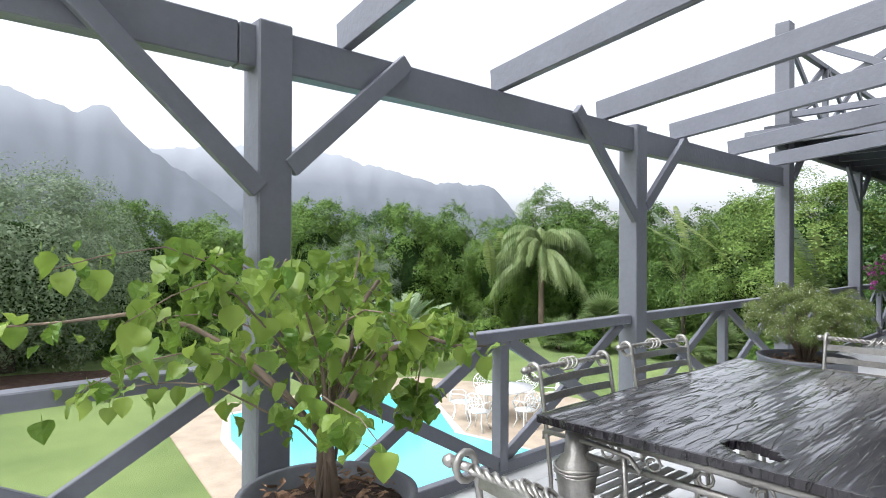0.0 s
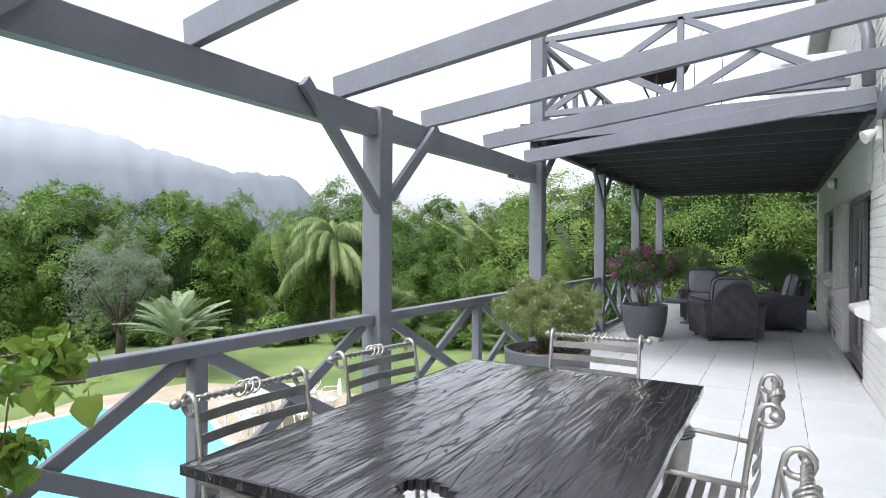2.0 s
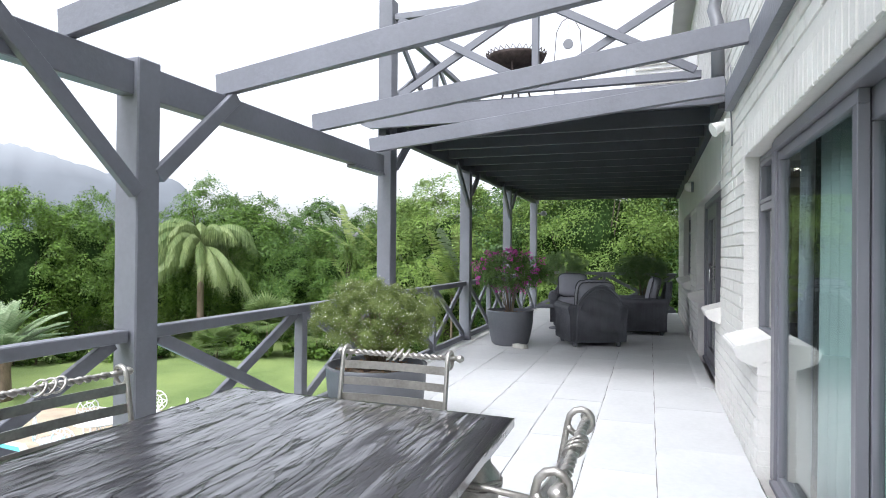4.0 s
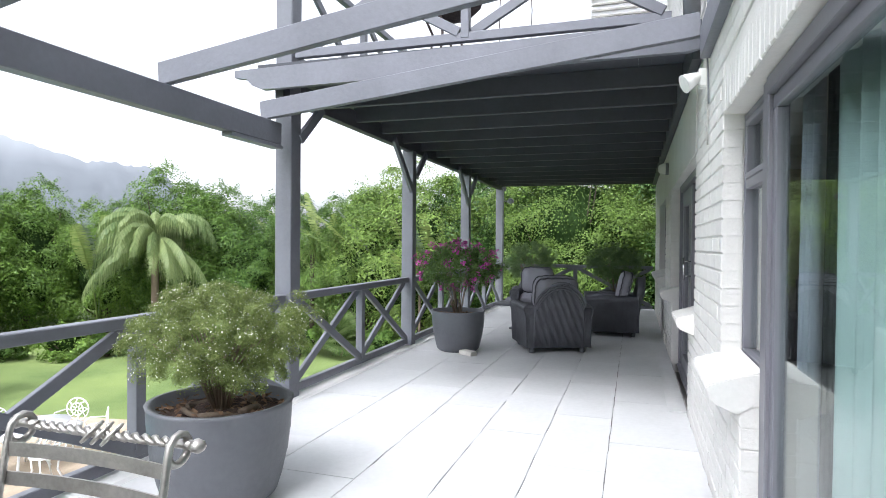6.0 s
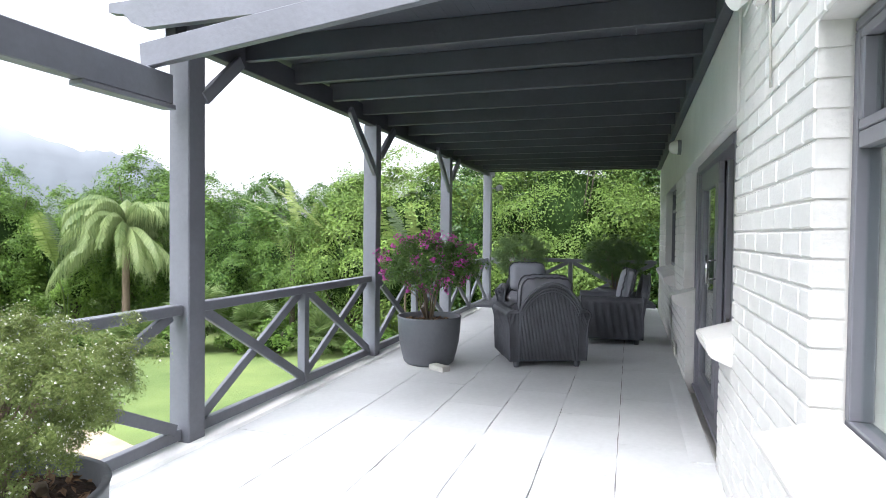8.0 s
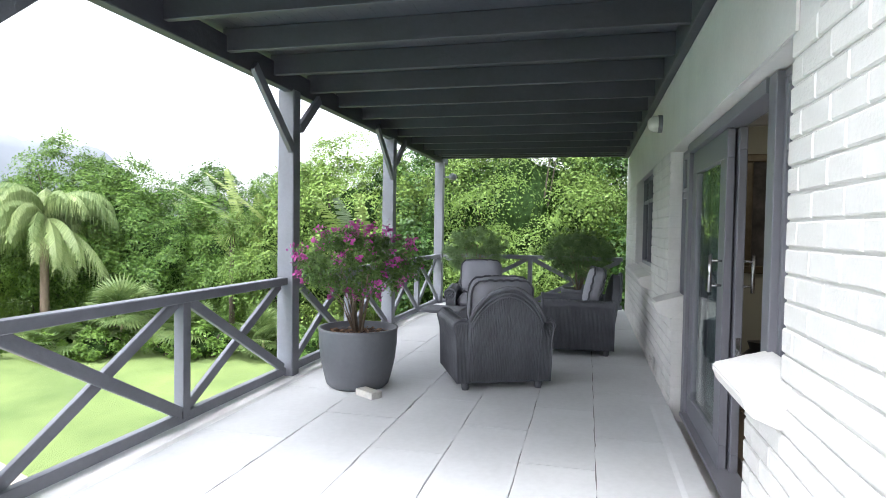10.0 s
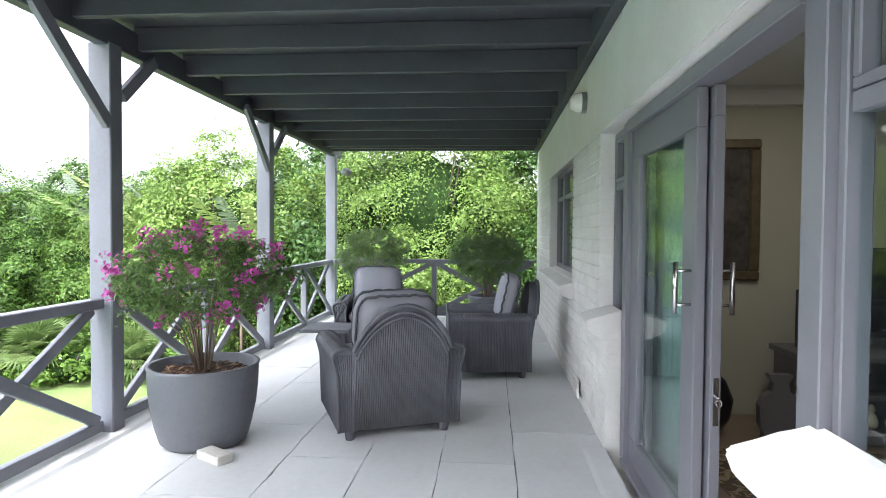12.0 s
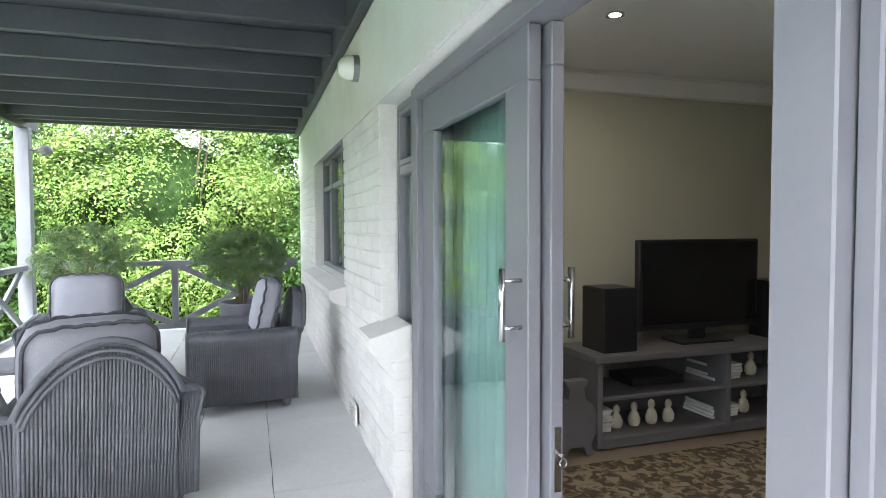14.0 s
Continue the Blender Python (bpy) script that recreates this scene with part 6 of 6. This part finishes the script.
def garden_chair():
    c = thing("garden_chair", "white cast metal garden chair with a lacy round back", "chair", "white chairs round the garden table")
    bm = bmesh.new()
    lathe(bm, [(0.22, 0.42), (0.23, 0.44), (0.05, 0.445)], 18)
    part("seat", bm, CAST, c)
    for sc in (1.0, 0.55):
        bm = bmesh.new()
        tube(bm, [(-0.2 - 0.05 * sc, 0.22 * sc * math.cos(a), 0.66 + 0.22 * sc * math.sin(a)) for a in [0.4 * k for k in range(17)]], 0.014, 5)
        part("back_ring", bm, CAST, c)
    for k in range(8):
        bm = bmesh.new()
        a = k * math.pi / 4
        tube(bm, [(-0.235, 0.03 * math.cos(a), 0.66 + 0.03 * math.sin(a)), (-0.235, 0.12 * math.cos(a + 0.3), 0.66 + 0.12 * math.sin(a + 0.3)), (-0.25, 0.21 * math.cos(a), 0.66 + 0.21 * math.sin(a))], 0.012, 5)
        part("back_spoke", bm, CAST, c)
    for sx, sy in ((-1, -1), (-1, 1), (1, -1), (1, 1)):
        bm = bmesh.new()
        tube(bm, [(0.15 * sx, 0.15 * sy, 0.43), (0.13 * sx, 0.13 * sy, 0.2), (0.2 * sx, 0.2 * sy, 0.0)], 0.016, 5)
        part("leg", bm, CAST, c)
    for s in (-1, 1):
        bm = bmesh.new()
        tube(bm, [(-0.22, 0.2 * s, 0.66), (0.05, 0.26 * s, 0.66), (0.14, 0.24 * s, 0.6), (0.12, 0.2 * s, 0.44)], 0.013, 5)
        part("arm", bm, CAST, c)
    return c


g = garden_chair()
for n in range(6):
    a = n * math.pi / 3 + 0.3
    m = pose(TX + 1.2 * math.cos(a), TY + 0.9 * math.sin(a), LAWN_Z + 0.03, 0, 0, math.degrees(a) + 180)
    if n == 0:
        g.matrix_basis = m
    else:
        copy_thing(g, m)

# things on the balcony
bowl = thing("hanging_basket", "rusty wrought basket bowl on the balcony", "basket", at=(8.85, 2.06, 3.07))
bm = bmesh.new()
lathe(bm, [(0.1, 0.36), (0.24, 0.40), (0.31, 0.47), (0.32, 0.50), (0.28, 0.50), (0.1, 0.43)], 24)
for k in range(30):
    a = k * 0.21
    tube(bm, [(0.31 * math.cos(a), 0.31 * math.sin(a), 0.49), (0.335 * math.cos(a + 0.1), 0.335 * math.sin(a + 0.1), 0.54), (0.31 * math.cos(a + 0.2), 0.31 * math.sin(a + 0.2), 0.50)], 0.006, 4)
part("bowl", bm, RUSTY, bowl)
for a in range(4):
    bm = bmesh.new()
    c, s = math.cos(a * 1.57), math.sin(a * 1.57)
    tube(bm, [(0.2 * c, 0.2 * s, -0.116), (0.12 * c, 0.12 * s, 0.2), (0.22 * c, 0.22 * s, 0.42)], 0.012, 6)
    part("leg", bm, RUSTY, bowl)
orn = thing("wire_ornament", "thin wire ring ornament with a small grey disc on the balcony", "ornament", at=(9.68, 1.60, 2.954))
for q in (-0.15, 0.15):
    bm = bmesh.new()
    tube(bm, [(0, q, 0), (0, q * 1.1, 0.8), (0, q * 0.95, 1.15), (0, q * 0.5, 1.28), (0, 0, 1.32)], 0.005, 5)
    part("wire", bm, RUSTY, orn)
bm = bmesh.new()
tube(bm, [(-0.01, 0, 0.995), (0.01, 0, 0.995)], 0.06, 16)
tube(bm, [(0, 0, 1.05), (0, 0, 1.32)], 0.002, 4)
part("disc", bm, GREY_METAL, orn)
ac = thing("air_conditioner", "white air conditioner box on the balcony by the wall", "air conditioner", at=(9.0, 0.55, 2.954))
bm = bmesh.new()
box(bm, (0, 0, 0.3), (0.3, 0.7, 0.56), bevel=0.015)
part("case", bm, CAST, ac)
bm = bmesh.new()
for k in range(9):
    box(bm, (-0.155, 0.0, 0.1 + 0.05 * k), (0.012, 0.5, 0.014))
part("grille", bm, STEPPING, ac)


# ---- bricks and deck slabs ----
COURSE, BRICK = 0.0935, 0.245


def brick_mesh(w, h, d):
    bm = bmesh.new()
    c = 0.006
    back = [bm.verts.new((x, -d, z)) for x, z in ((0, 0), (w, 0), (w, h), (0, h))]
    mid = [bm.verts.new((x, -c, z)) for x, z in ((0, 0), (w, 0), (w, h), (0, h))]
    front = [bm.verts.new((x, 0, z)) for x, z in ((c, c), (w - c, c), (w - c, h - c), (c, h - c))]
    for a, b in ((back, mid), (mid, front)):
        for k in range(4):
            bm.faces.new((a[k], a[(k + 1) % 4], b[(k + 1) % 4], b[k]))
    bm.faces.new(front)
    return finish("brick", bm, WHITE_BRICK)


bm = bmesh.new()
box(bm, ((8.66 + HOUSE_END) / 2, -0.0005, 2.415), (HOUSE_END - 8.66, 0.012, 0.55))
for v in bm.verts:
    v.co.z += 0.0 if v.co.z > 2.3 else -0.02
part("plaster_band", bm, WHITE_WALL, wall, "smooth white plaster over the door heads")
brick_meshes, made, rest = {}, 0, []
r = random.Random(2)
spans = []
row = 0
z = -0.02
while z < WALL_TOP - 0.1:
    zc = z + COURSE / 2
    cuts = sorted([(a, b) for a, b, c, d in OPENINGS if c - 0.03 < zc < d + 0.03])
    solid_at, x = [], 1.0
    for a, b in cuts:
        if a > x:
            solid_at.append((x, a))
        x = max(x, b)
    solid_at.append((x, HOUSE_END))
    for a, b in solid_at:
        x = a
        first = True
        while x < b - 0.01:
            w = BRICK
            if first and row % 2:
                w = BRICK / 2
            if b - x - w < 0.06:
                w = b - x
            lo, hi = (0.005 if first else 0), (0.005 if abs(x + w - b) < 0.001 else -0.006)
            spans.append((x - lo, z, round(w + lo + hi, 3), COURSE - 0.009))
            x += w
            first = False
    z += COURSE
    row += 1
spans.sort(key=lambda q: abs(q[0] - 8.2) + 0.8 * abs(q[1] - 1.3))
spans = [q for q in spans if not (q[0] > 8.4 and 2.13 < q[1] < 2.69)]
for n, (x, z, w, h) in enumerate(spans):
    if 2.11 <= z < 2.33 and (2.9 < x + w / 2 < 7.25 or 8.7 < x + w / 2 < 11.85):
        k = max(1, round(w / 0.082))
        if z < 2.20:
            for i in range(k):
                rest.append((x + i * w / k, 2.122, w / k - 0.006, 0.2))
        continue
    y = r.uniform(-0.002, 0.002)
    if n < 300:
        key = (w, h)
        if key not in brick_meshes:
            brick_meshes[key] = brick_mesh(w, h, 0.1)
        ob = part("brick", brick_meshes[key], None, wall)
        ob.matrix_basis = pose(x, y, z)
    else:
        rest.append((x, z, w, h))
verts, faces = [], []
for x, z, w, h in rest:
    b, c, y = len(verts), 0.006, r.uniform(-0.002, 0.002)
    for xx, yy, zz in ((0, -0.1, 0), (w, -0.1, 0), (w, -0.1, h), (0, -0.1, h), (0, y - c, 0), (w, y - c, 0), (w, y - c, h), (0, y - c, h), (c, y, c), (w - c, y, c), (w - c, y, h - c), (c, y, h - c)):
        verts.append((x + xx, yy, z + zz))
    for k in range(4):
        j = (k + 1) % 4
        faces += [(b + k, b + j, b + 4 + j, b + 4 + k), (b + 4 + k, b + 4 + j, b + 8 + j, b + 8 + k)]
    faces.append((b + 8, b + 9, b + 10, b + 11))
ob = new("brickwork", sheet_mesh("brickwork", verts, faces, WHITE_BRICK))
ob.parent = wall
tagged(ob, kind="stuff")

slab_meshes = {}
EDGES = [0.0, 0.60, 1.06, 1.53, 2.03, 2.62, 3.27]
for j, (y0, y1) in enumerate(zip(EDGES, EDGES[1:])):
    x = -3.8 + 0.6 * (j % 2)
    while x < 17.7:
        w = min(1.2, 17.8 - x)
        key = (round(w, 3), j)
        if key not in slab_meshes:
            bm = bmesh.new()
            box(bm, (w / 2, (y1 - y0) / 2, -0.008), (w - 0.004, y1 - y0 - 0.0065, 0.016))
            bmesh.ops.subdivide_edges(bm, edges=[e for e in bm.edges if abs(e.verts[0].co.x - e.verts[1].co.x) > 0.3], cuts=7)
            for v in bm.verts:
                if 0.01 < v.co.x < w - 0.01:
                    v.co.y += 0.010 * noise.noise(Vector((v.co.x * 6, y0 * 3, v.co.y > 0.2)))
            slab_meshes[key] = finish("slab", bm, DECK)
        ob = part("slab", slab_meshes[key], None, deck)
        ob.matrix_basis = pose(x, y0, r.uniform(-0.001, 0.001))
        x += 1.2
